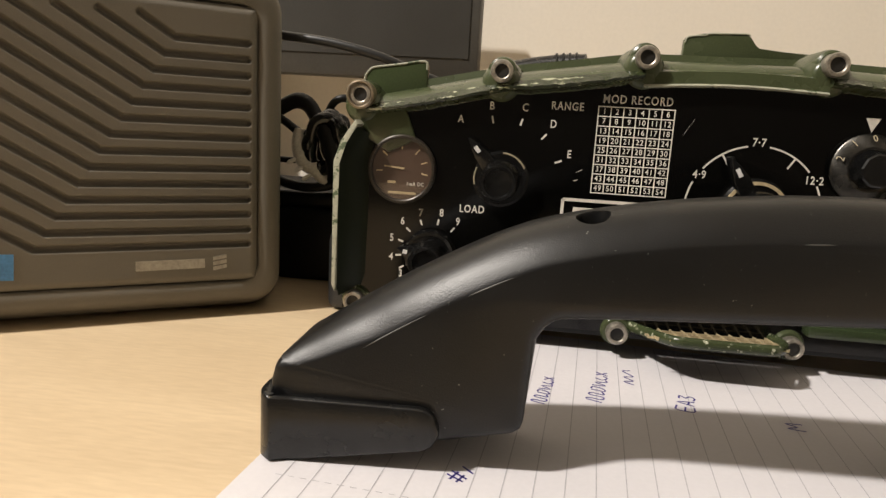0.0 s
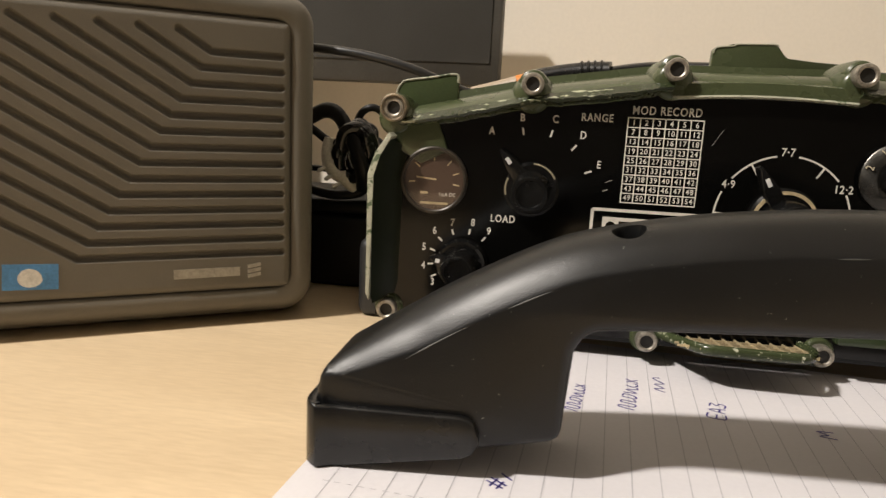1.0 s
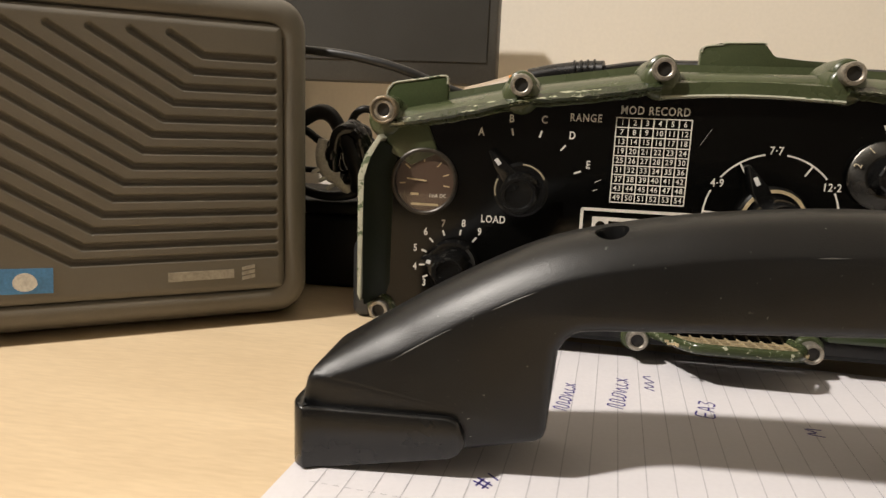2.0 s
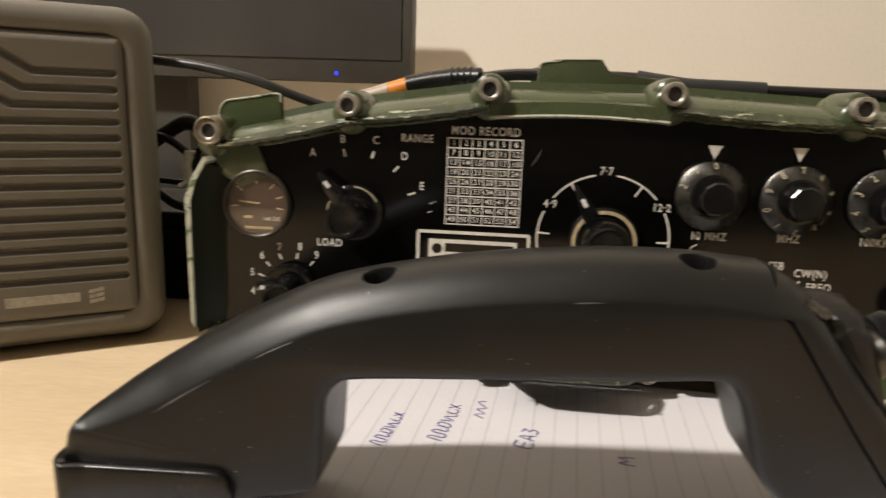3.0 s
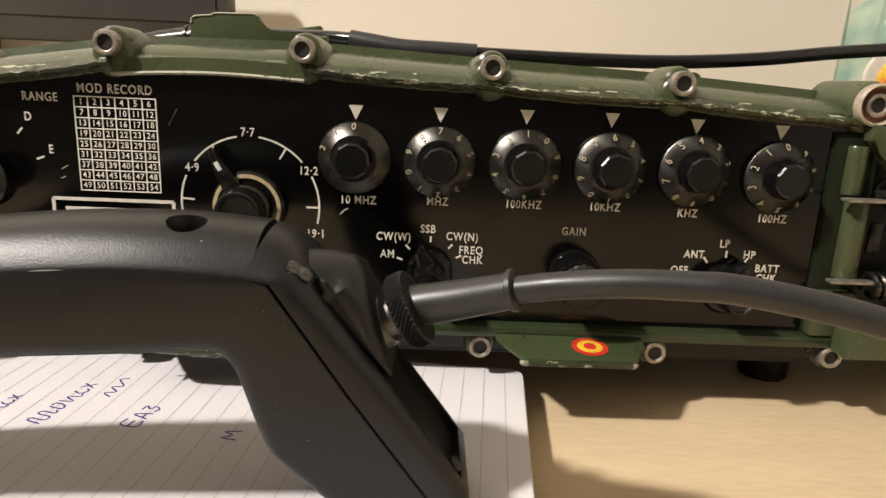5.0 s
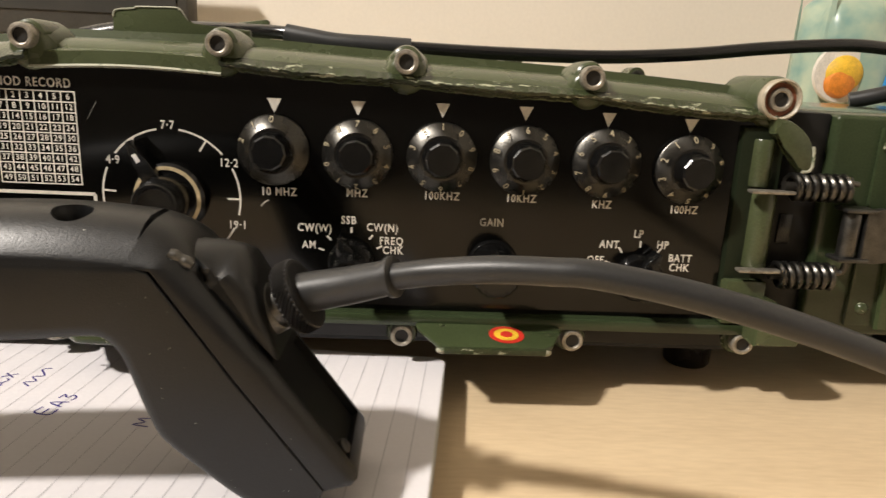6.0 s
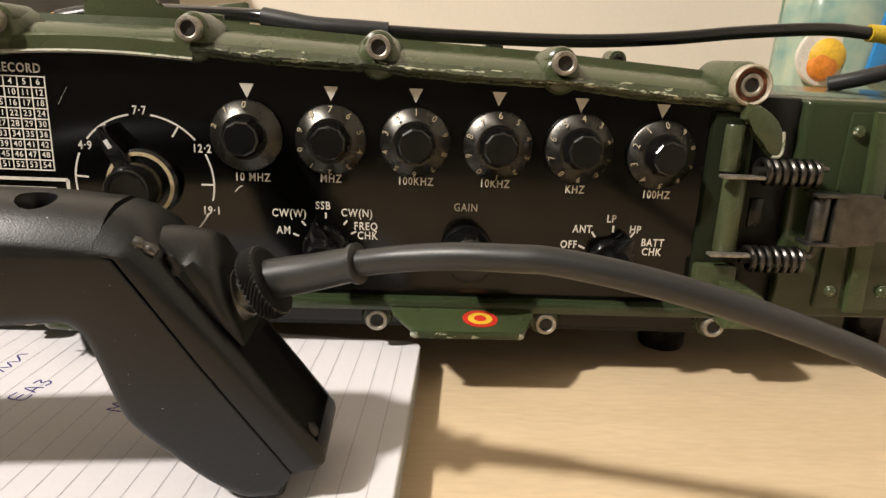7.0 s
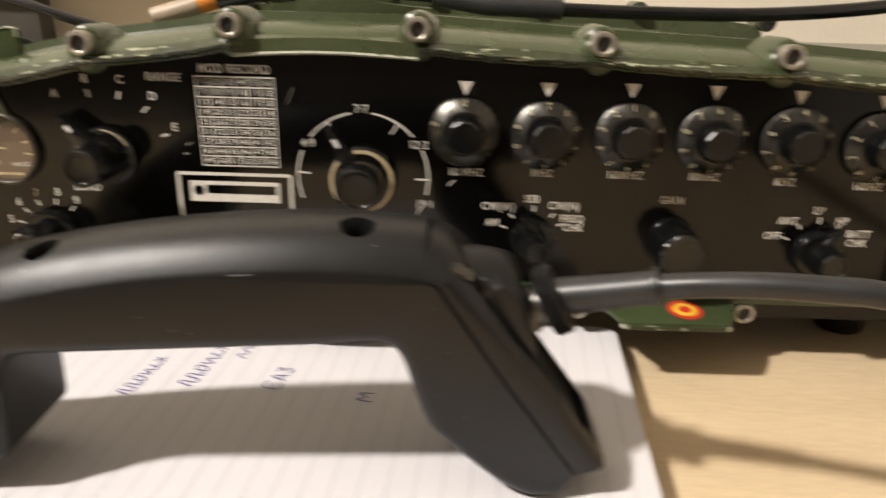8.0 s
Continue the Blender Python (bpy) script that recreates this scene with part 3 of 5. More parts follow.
flap = part("lower_flap", prism(B(), [(0.1880, 0.2670), (0.2405, 0.2670), (0.2392, 0.2560), (0.2350, 0.2470), (0.2320, 0.2450), (0.2000, 0.2450), (0.1965, 0.2470), (0.1905, 0.2575)], -0.0020, 0.0, 0.0007), GREEN_GLOSS, radio, "green flap with a red and yellow roundel")
for v in flap.data.vertices:
    v.co = Vector((v.co.x, v.co.z, v.co.y + flap_z(v.co.z)))
for r, m_, dz in ((0.0060, RED, 0), (0.0042, YELLOW, 1), (0.0021, RED, 2)):
    part("roundel_ring", lathe(B(), [(r, 0.0), (r, 0.0001)], (0.2203, 0.2535, flap_z(0.2535) + 0.00005 + dz * 0.00010), (0, -FLAP[2], 1), 32), m_, flap, smooth=0)
part("flap_lip", box(B(), 0.1990, 0.2325, 0.2442, 0.2454, 0.0162, 0.0186, 0.0005), LIP, flap)
for fx in (0.1985, 0.2325):
    part("flap_rivet", lathe(B(), [(0.0021, 0), (0.0020, 0.0010), (0.0011, 0.0017), (0, 0.0019)], (fx, 0.2465, 0.0174), (0, -0.5, -1), 14), CREAM_WORN, flap)
for fx, fy in ((0.1985, 0.2590), (0.2345, 0.2540)):
    part("flap_rivet", lathe(B(), [(0.0012, 0), (0.0010, 0.0005), (0, 0.0007)], (fx, fy, flap_z(fy)), (0, 0, 1), 12), GREEN_WORN, flap)
grille = part("lower_grille", tube(B(), [(0.0712, 0.2660, 0.0178), (0.0760, 0.2560, 0.0176), (0.0815, 0.2468, 0.0174), (0.0880, 0.2445, 0.0174), (0.1090, 0.2445, 0.0174), (0.1160, 0.2462, 0.0174), (0.1205, 0.2550, 0.0176), (0.1200, 0.2660, 0.0178)], 0.0015, 12, 5, 1.3), GREEN_WORN, radio, "green grille frame with a wire mesh")
back = part("grille_backing", prism(B(), [(0.0735, 0.2650), (0.1205, 0.2650), (0.1185, 0.2540), (0.1150, 0.2465), (0.1085, 0.2450), (0.0885, 0.2450), (0.0825, 0.2475)], 0.0150, 0.0164), BLACK, grille, smooth=0)
for v in back.data.vertices:
    v.co = Vector((v.co.x, v.co.z, v.co.y))
for k in range(11):
    x = 0.0770 + k * 0.0041
    part("mesh_wire", box(B(), x, x + 0.0005, 0.2450, 0.2660, 0.0172, 0.0179), BRASS_LINE, grille, smooth=0)
for k in range(4):
    y = 0.2485 + k * 0.0046
    part("mesh_wire", box(B(), 0.0745, 0.1200, y, y + 0.0005, 0.0171, 0.0178), BRASS_LINE, grille, smooth=0)

for piece in [grille, *grille.children]:
    for v in piece.data.vertices:
        v.co.y = 0.2660 - (0.2660 - v.co.y) * 1.04
        v.co.z += 0.0012 - 0.0028 * (v.co.y - 0.2436) / 0.0224

# printing on the panel
T = FACE - 0.00008


def word(body, x, z, h=0.0027, **k):
    return lettering("lettering", body, h, (x, T, z), radio, **k)


for body, x, z in (("A", 0.0054, 0.0862), ("B", 0.0161, 0.0913), ("C", 0.0278, 0.0913), ("D", 0.0379, 0.0862), ("E", 0.0442, 0.0761), ("RANGE", 0.0422, 0.0925), ("LOAD", 0.0113, 0.0543),
                   ("3", -0.0139, 0.0283), ("4", -0.0177, 0.0344), ("5", -0.0177, 0.0416), ("6", -0.0139, 0.0481), ("7", -0.0073, 0.0516), ("8", 0.0004, 0.0521), ("9", 0.0065, 0.0493),
                   ("4·9", 0.0888, 0.0721), ("7·7", 0.1069, 0.0840), ("12·2", 0.1262, 0.0724), ("19·1", 0.1285, 0.0516),
                   ("10 MHZ", 0.1424, 0.0635), ("MHZ", 0.1684, 0.0640), ("100KHZ", 0.1968, 0.0641), ("10KHZ", 0.2238, 0.0643), ("KHZ", 0.2516, 0.0633), ("100HZ", 0.2802, 0.0625),
                   ("AM", 0.1524, 0.0456), ("CW(W)", 0.1543, 0.0516), ("SSB", 0.1657, 0.0546), ("CW(N)", 0.1772, 0.0524), ("FREQ", 0.1803, 0.0478), ("CHK", 0.1809, 0.0445), ("GAIN", 0.2144, 0.0556),
                   ("OFF", 0.2514, 0.0437), ("ANT", 0.2558, 0.0494), ("LP", 0.2657, 0.0534), ("HP", 0.2746, 0.0498), ("BATT", 0.2814, 0.0452), ("CHK", 0.2814, 0.0418)):
    word(body, x, z)
word("MOD RECORD", 0.0657, 0.0957, 0.0028)

# record grid with its numbers
GX0, GX1, GZ0, GZ1 = 0.0528, 0.0783, 0.0634, 0.0932
UPRIGHT = mesh_of(strip(B(), [(0, GZ0 - 0.0002), (0, GZ1 + 0.0002)], 0.0004, T + 0.00006), "grid_line", 0)
LEVEL = mesh_of(strip(B(), [(GX0, 0), (GX1, 0)], 0.0004, T + 0.0001), "grid_line", 0)
grid = part("record_grid", prism(B(), [(GX0, GZ0), (GX1, GZ0), (GX1, GZ1), (GX0, GZ1)], T + 0.00002, FACE), PANEL, radio, "printed grid of small cream numbers", smooth=0)
for k in range(7):
    link("grid_line", UPRIGHT, INK, grid, at=(GX0 + (GX1 - GX0) * k / 6, 0, 0))
for k in range(10):
    link("grid_line", LEVEL, INK, grid, at=(0, 0, GZ0 + (GZ1 - GZ0) * k / 9))
for k in range(54):
    lettering("grid_number", str(k + 1), 0.0019, (GX0 + (GX1 - GX0) * (k % 6 + 0.5) / 6, T, GZ1 - (GZ1 - GZ0) * (k // 6 + 0.5) / 9), grid, squeeze=0.90, bold=0.015)

# makers' plate, tuning arc, dial ticks and marks
bm = B()
strip(bm, [(0.0434, 0.0440), (0.0434, 0.0604), (0.0822, 0.0604), (0.0822, 0.0440), (0.0434, 0.0440)], 0.0011, T)
part("plate_border", bm, INK, radio, smooth=0)
part("plate_strip", box(B(), 0.0472, 0.0782, FACE - 0.0003, FACE, 0.0505, 0.0578), INK, radio, "pale strip with a dark unreadable bar", smooth=0)
part("strip_bar", box(B(), 0.0530, 0.0770, FACE - 0.0004, FACE - 0.0003, 0.0535, 0.0565), PANEL, radio, smooth=0)
part("strip_bar", lathe(B(), [(0.0018, 0), (0.0018, 0.0001)], (0.0502, FACE - 0.0003, 0.0545), (0, -1, 0), 20), PANEL, radio, smooth=0)
TC, TR = (0.1073, 0.0605), 0.0224


def polar(c, r, a):
    """A place on a dial: degrees clockwise from the top."""
    return (c[0] + r * math.sin(radians(a)), c[1] + r * math.cos(radians(a)))


bm = B()
for a0, a1 in ((-110, -66), (-52, -10), (8, 49), (63, 104), (116, 140)):
    strip(bm, [polar(TC, TR, a0 + (a1 - a0) * k / 10) for k in range(11)], 0.0006, T)
for a in (-86, -32, 32, 90):
    strip(bm, [polar(TC, TR, a), polar(TC, TR - 0.0042, a)], 0.0006, T - 0.0001)
part("tuning_arc", bm, INK, radio, smooth=0)


def ticks(c, r0, r1, angles, w=0.00065):
    for a in angles:
        part("dial_tick", strip(B(), [polar(c, r0, a), polar(c, r1, a)], w, T), INK, radio, smooth=0)


RC, LC, MC, GC, PC = (0.0210, 0.0662), (-0.0028, 0.0366), (0.1667, 0.0405), (0.2154, 0.0410), (0.2667, 0.0383)
ticks(RC, 0.0196, 0.0222, (-12, 16, 42, 70))
ticks(LC, 0.0112, 0.0133, (-118, -96, -70, -46, -20, 10, 38))
ticks(MC, 0.0098, 0.0118, (-70, -44, 0, 38, 62))
ticks(PC, 0.0104, 0.0128, (-66, -36, 0, 36))
for k in range(6):
    x = (0.1414, 0.1684, 0.196, 0.2234, 0.2511, 0.2789)[k]
    z = (0.0919, 0.0921, 0.0926, 0.0927, 0.0919, 0.0911)[k]
    part("index_mark", prism(B(), [(x - 0.0023, z + 0.0022), (x + 0.0023, z + 0.0022), (x, z - 0.0024)], FACE - 0.0002, FACE), INK, radio, smooth=0)
bm = B()
strip(bm, [(0.1365, 0.0585), (0.1378, 0.0600), (0.1390, 0.0606)], 0.0003, T)
strip(bm, [(0.0818, 0.0850), (0.0835, 0.0880), (0.0850, 0.0905)], 0.00005, T)
strip(bm, [(0.0470, 0.0700), (0.0492, 0.0712)], 0.00015, T)
strip(bm, [(0.0465, 0.0670), (0.0480, 0.0676)], 0.0002, T)
part("scratches", bm, INK, radio, "light scratches in the lacquer", smooth=0, kind="stuff")


# knobs
def fluted(r, h, n=10, depth=0.0007, top=0.88):
    bm, rings = B(), []
    prof = [(1.0, 0), (1.0, h * 0.82), (0.97, h * 0.93), (top, h), (top * 0.8, h * 0.985)]
    for s, hh in prof:
        rings.append([bm.verts.new((( r * s - depth * (0.5 + 0.5 * math.cos(n * 2 * math.pi * i / 60)) ** 1.5) * math.cos(2 * math.pi * i / 60), -hh, (r * s - depth * (0.5 + 0.5 * math.cos(n * 2 * math.pi * i / 60)) ** 1.5) * math.sin(2 * math.pi * i / 60))) for i in range(60)])
    for a, b in zip(rings, rings[1:]):
        for i in range(60):
            bm.faces.new((a[i], a[(i + 1) % 60], b[(i + 1) % 60], b[i]))
    bm.faces.new(rings[-1])
    return bm


def faceted(r0, r1, h, n):
    """A tapered cap with flat facets, a small bevel and a flat top."""
    bm = lathe(B(), [(r0, 0), (r0 * 0.99, h * 0.25), (r1, h * 0.92), (r1 * 0.90, h), (0, h * 0.99)], (0, 0, 0), (0, -1, 0), n)
    return bm


CAPM = mesh_of(faceted(0.0068, 0.0056, 0.0064, 10), "knob_cap", 12)
SKM = mesh_of(lathe(B(), [(0.0113, 0.0), (0.0117, 0.0007), (0.0116, 0.0013), (0.0112, 0.0017), (0.0074, 0.0042), (0.0060, 0.0043)], (0, 0, 0), (0, -1, 0), 48), "skirt", 16)
CAPM.materials.append(KNOB)
SKM.materials.append(SKIRT)
DIALS = ((0.1412, 0, "012"), (0.1685, 7, "0123456789"), (0.1962, 1, "0123456789"), (0.2238, 6, "0123456789"), (0.2514, 4, "0123456789"), (0.2796, 0, "0123456789"))
for k, (x, show, digits) in enumerate(DIALS):
    z = (0.0775, 0.0772, 0.0774, 0.0774, 0.0776, 0.0766)[k]
    base = link("selector_knob", SKM, None, radio, "smoky skirted knob with yellowed digits", (x, FACE - 0.0008, z))
    cap = new("knob_cap", CAPM)
    cap.parent = base
    cap.matrix_basis = pose(0, -0.0036, 0, 0, 17 * k + 5, 0)
    for d in range(10):
        if str(d) not in digits:
            continue
        a = -36.0 * (d - show)
        lean = pose(0, 0, 0, 0, a, 0) @ pose(0, -0.00345, 0.0101, 49, 0, 0)
        one = lettering("digit", str(d), 0.0026, (0, 0, 0), base, DIGIT, face=lean, bold=0.004, squeeze=0.8)


def pointer_knob(c, r, h, aim, material=KNOB, ring=DIGIT, name="range_knob", tip=True, sides=36, reach=2.05):
    x, z = c
    base = part(name, lathe(B(), [(r * 1.12, 0), (r * 1.12, 0.0030), (r, 0.0045), (r * 0.5, 0.0045)], (0, 0, 0), (0, -1, 0), 40), material, radio, "black pointer knob", (x, FACE - 0.0003, z))
    cap = link("knob_cap", mesh_of(lathe(B(), [(r * 0.78, 0), (r * 0.76, h * 0.5), (r * 0.70, h * 0.93), (r * 0.64, h), (r * 0.54, h), (r * 0.50, h * 0.93), (0, h * 0.90)], (0, 0, 0), (0, -1, 0), sides), "knob_cap", 40 if sides > 20 else 12), material, base, at=pose(0, -0.004, 0, 0, aim, 0))
    if ring:
        part("pale_ring", lathe(B(), [(r * 1.04, 0), (r * 1.04, 0.0004), (r * 0.93, 0.0005), (r * 0.93, 0), (r * 1.04, 0)], (0, -0.0043, 0), (0, -1, 0), 40, caps=False), ring, base, "thin yellowed ring")
    fin = part("pointer", prism(B(), [(-0.0034, 0), (-0.0024, r * reach * 0.63), (-0.0006, r * reach), (0.0006, r * reach), (0.0024, r * reach * 0.63), (0.0034, 0)], -0.0078, -0.0010, 0.0006), material, base, at=pose(0, 0, 0, 0, aim, 0))
    if tip:
        part("pointer_tip", box(B(), -0.0007, 0.0007, -0.0081, -0.0077, r * reach * 0.66, r * reach * 0.80), WHITE, fin, smooth=0)
    return base


pointer_knob(RC, 0.0088, 0.0165, -40, ring=None)
for a0, a1 in ((-104, -66), (2, 62)):
    part("yellowed_arc", tube(B(), [(p[0], FACE - 0.0047, p[1]) for p in (polar(RC, 0.0092, a0 + (a1 - a0) * k / 8) for k in range(9))], 0.00032, 8, 2), DIGIT, radio, "worn yellowed arc on the knob skirt")
pointer_knob(LC, 0.0085, 0.0130, -78, ring=SKIRT, name="load_knob", sides=12, reach=1.36)
pointer_knob(TC, 0.0104, 0.0125, -30, ring=BRASS_LINE, name="tuning_knob")
pointer_knob(MC, 0.0068, 0.0125, -20, ring=None, name="mode_knob", tip=False, sides=8, reach=1.5)
pointer_knob(PC, 0.0074, 0.0120, 26, ring=None, name="power_knob", tip=False, sides=8, reach=1.5)
g = part("gain_knob", lathe(B(), [(0.0088, 0), (0.0090, 0.0015), (0.0084, 0.0028)], (0, 0, 0), (0, -1, 0), 40), KNOB, radio, at=(GC[0], FACE - 0.0003, GC[1]))
link("knob_cap", mesh_of(fluted(0.0080, 0.0135, 18, 0.0004), "knob_cap", 24), KNOB, g, at=(0, -0.0026, 0))

# meter with a brown face under glass
MX, MZ = -0.0148, 0.0672
meter = part("meter", lathe(B(), [(0.0124, 0), (0.0124, 0.0022), (0.0116, 0.0028), (0.0110, 0.0024), (0.0110, 0.0006), (0.004, 0.0006)], (MX, FACE, MZ), (0, -1, 0), 48), METER_RIM, radio, "round meter with a brown face")
part("meter_face", lathe(B(), [(0.0110, 0), (0.0110, 0.0002)], (MX, FACE - 0.0007, MZ), (0, -1, 0), 48), METERFACE, meter, smooth=0)
part("meter_rim", lathe(B(), [(0.0119, 0), (0.0119, 0.0003), (0.0114, 0.0003), (0.0114, 0), (0.0119, 0)], (MX, FACE - 0.0026, MZ), (0, -1, 0), 48, caps=False), METER_RIM, meter)
bm = B()
for a in (-96, -50, -2, 40, 72, 100):
    strip(bm, [polar((MX, MZ), 0.0072, a), polar((MX, MZ), 0.0096, a)], 0.0005, FACE - 0.00092)
strip(bm, [(MX - 0.0052, MZ - 0.0048), (MX - 0.0022, MZ - 0.0048)], 0.0009, FACE - 0.00092)
strip(bm, [(MX - 0.0050, MZ - 0.0086), (MX + 0.0054, MZ - 0.0086)], 0.0009, FACE - 0.00092)
part("meter_marks", bm, BRASS_LINE, meter, smooth=0)
lettering("meter_words", "1mA DC", 0.0014, (MX + 0.0050, FACE - 0.0010, MZ - 0.0052), meter)
bm = B()
strip(bm, [(MX + 0.0008, MZ + 0.0003), (MX - 0.0066, MZ + 0.0009)], 0.0006, FACE - 0.0012)
part("needle", bm, BRASS_LINE, meter, "pale meter needle", smooth=0)

pane = part("meter_pane", lathe(B(), [(0.0111, 0), (0.0108, 0.0003), (0.006, 0.0006), (0, 0.0007)], (MX, FACE - 0.0021, MZ), (0, -1, 0), 48, caps=False), GLASS, meter, "clear meter glass")
pane.visible_shadow = False

# ---- battery box beside the set, with its spring clips ----
battery = thing("battery_box", "olive green battery box clipped beside the radio", "battery box", (0.40, 0.36, DESK_Z))
part("box_body", box(B(), 0.3285, 0.470, 0.2660, 0.455, 0.0185, 0.0972, 0.002, 3), GREEN_DEEP, battery)
part("gasket_block", box(B(), 0.3120, 0.3282, 0.2690, 0.450, 0.0175, 0.0972, 0.0008), BLACK, battery, "black joint between the boxes")
part("gasket_slot", box(B(), 0.3156, 0.3204, 0.2680, 0.2720, 0.0515, 0.0622, 0.0004), KNOB, battery)
for fx, fy in ((0.395, 0.305), (0.395, 0.435), (0.455, 0.305), (0.455, 0.435)):
    part("rubber_foot", lathe(B(), [(0.007, 0), (0.0074, 0.001), (0.007, 0.023), (0.006, 0.0255)], (fx, fy, DESK_Z), (0, 0, 1), 24), RUBBER, battery)
plate = part("clip_plate", box(B(), 0.3435, 0.3720, 0.2640, 0.2662, 0.0228, 0.0938, 0.0010), GREEN_DEEP, battery, "riveted green clip plate")
part("plate_fold", prism(B(), [(0.3540, 0.0225), (0.3500, 0.0942), (0.3578, 0.0942), (0.3608, 0.0225)], 0.2610, 0.2645, 0.0012), GREEN_GLOSS, battery)
for x, z in ((0.3467, 0.0872), (0.3486, 0.0298), (0.3672, 0.0872), (0.3682, 0.0300)):
    part("rivet", lathe(B(), [(0.0024, 0), (0.0022, 0.0010), (0.0014, 0.0018), (0, 0.0021)], (x, 0.2640, z), (0, -1, 0), 16), GREEN_WORN, battery)


def coil(x0, x1, y, z, turns, hook):
    pts = []
    for i in range(turns * 12 + 1):
        a = 2 * math.pi * i / 12
        pts.append((x0 + (x1 - x0) * i / (turns * 12), y + 0.0040 * math.cos(a), z + 0.0040 * math.sin(a)))
    sp = part("coil_spring", tube(B(), pts, 0.0010, 8, 1), STEEL_SPRING, battery, "dark steel coil spring")
    part("spring_hook", box(B(), 0.2984, x0 + 0.001, y - 0.0035, y + 0.0005, z + hook - 0.0006, z + hook + 0.0006, 0.0005), STEEL, sp, "worn steel hook plate")
    part("spring_rod", lathe(B(), [(0.0017, 0), (0.0017, x1 - x0 + 0.003)], (x0 - 0.002, y, z), (1, 0, 0), 12), SOCKET, sp)
    part("spring_tail", tube(B(), [(x1, y, z + 0.0036), (x1 + 0.0012, y, z + 0.0020), (x1 + 0.0034, y, z + 0.0016)], 0.0009, 8, 3), STEEL_DARK, sp)
    return sp


coil(0.3125, 0.3326, 0.2600, 0.0730, 7, -0.0018)
coil(0.3125, 0.3326, 0.2600, 0.0424, 7, 0.0016)
clip = part("toggle_clip", prism(B(), [(0.3392, 0.0486), (0.3388, 0.0664), (0.3440, 0.0672), (0.3545, 0.0672), (0.3550, 0.0650), (0.3900, 0.0645), (0.3900, 0.0520), (0.3556, 0.0515), (0.3552, 0.0496), (0.3440, 0.0482)], 0.2560, 0.2588, 0.0006), STEEL_DARK, battery, "worn steel toggle clip")
part("roller", lathe(B(), [(0.0028, 0), (0.0031, 0.0006), (0.0031, 0.0146), (0.0028, 0.0152)], (0.3357, 0.2595, 0.0500), (0, 0, 1), 16), STEEL_DARK, clip)
for z in (0.0492, 0.0662):
    part("clip_yoke", box(B(), 0.3312, 0.3420, 0.2555, 0.2635, z - 0.0007, z + 0.0007, 0.0005), STEEL_DARK, clip)
part("clip_link", tube(B(), [(0.3335, 0.2600, 0.0440), (0.3355, 0.2595, 0.0442), (0.3362, 0.2592, 0.0465), (0.3360, 0.2590, 0.0490)], 0.0011, 8, 4), STEEL_DARK, clip)


# ---- the handset, standing on the pad ----
handset = thing("handset", "black plastic radio handset with a rubber ear rim on the pad", "handset", (0.07, 0.18, PAD_Z))
HW = 0.0290


def near_y(x):
    return 0.1682 + (x + 0.02) * 0.035


def shell(outline, tops, crown, edge, v0=0.0, v1=HW, before=(), after=()):
    """A body from an outline in x and z: tops marks the points that roll over by crown, the rest by edge."""
    n = len(outline)
    pts = [Vector(p) for p in outline]
    norm = []
    for i in range(n):
        a, b = pts[i] - pts[i - 1], pts[(i + 1) % n] - pts[i]
        d = a.normalized() + b.normalized()
        d = a if i in before else b if i in after else d
        if d.length < 1e-6:
            d = b
        norm.append(Vector((d.y, -d.x)).normalized())
    area = sum(pts[i].x * pts[(i + 1) % n].y - pts[(i + 1) % n].x * pts[i].y for i in range(n))
    flip = -1 if area > 0 else 1
    bm, rings = B(), []
    steps = [0, 0.012, 0.026, 0.042, 0.06, 0.08, 0.105, 0.14, 0.19, 0.26, 0.36, 0.5, 0.64, 0.74, 0.81, 0.86, 0.895, 0.92, 0.94, 0.958, 0.974, 0.988, 1.0]
    for s in steps:
        v = v0 + (v1 - v0) * s
        e = min(v - v0, v1 - v)
        ring = []
        for p, m, top in zip(pts, norm, tops):
            rad = edge + (crown - edge) * top if top >= 0 else 0.0003
            q = max(0.0, 1 - e / (rad * (1 + 0.35 * max(top, 0)))) if rad > 0 else 0.0
            if top > 0.3:  # a flat crown rolls down to a crease on the side
                u = min(1.0, e / (rad * 1.45))
                inset = rad * (0.97 * (1 - u) ** 2.45 + 0.03 * max(0.0, 1 - u / 0.03))
            else:
                inset = rad * (1 - math.sqrt(max(0.0, 1 - q * q)))
            c = p + m * inset * flip
            ring.append(bm.verts.new((c.x, near_y(c.x) + v, c.y)))
        rings.append(ring)
    for a, b in zip(rings, rings[1:]):
        for i in range(n):
            j = (i + 1) % n
            bm.faces.new((a[i], a[j], b[j], b[i]))
    for ring in (rings[0], rings[-1]):
        for tri in tessellate_polygon([[Vector((v.co.x, v.co.z, 0)) for v in ring]]):
            if len(set(tri)) == 3:
                bm.faces.new([ring[k] for k in tri])
    return bm


def rounded(points, steps=4):
    """Points of a smooth run through the given ones."""
    return [(p.x, p.y) for p in smooth_path([(x, z, 0) for x, z in points], steps)]


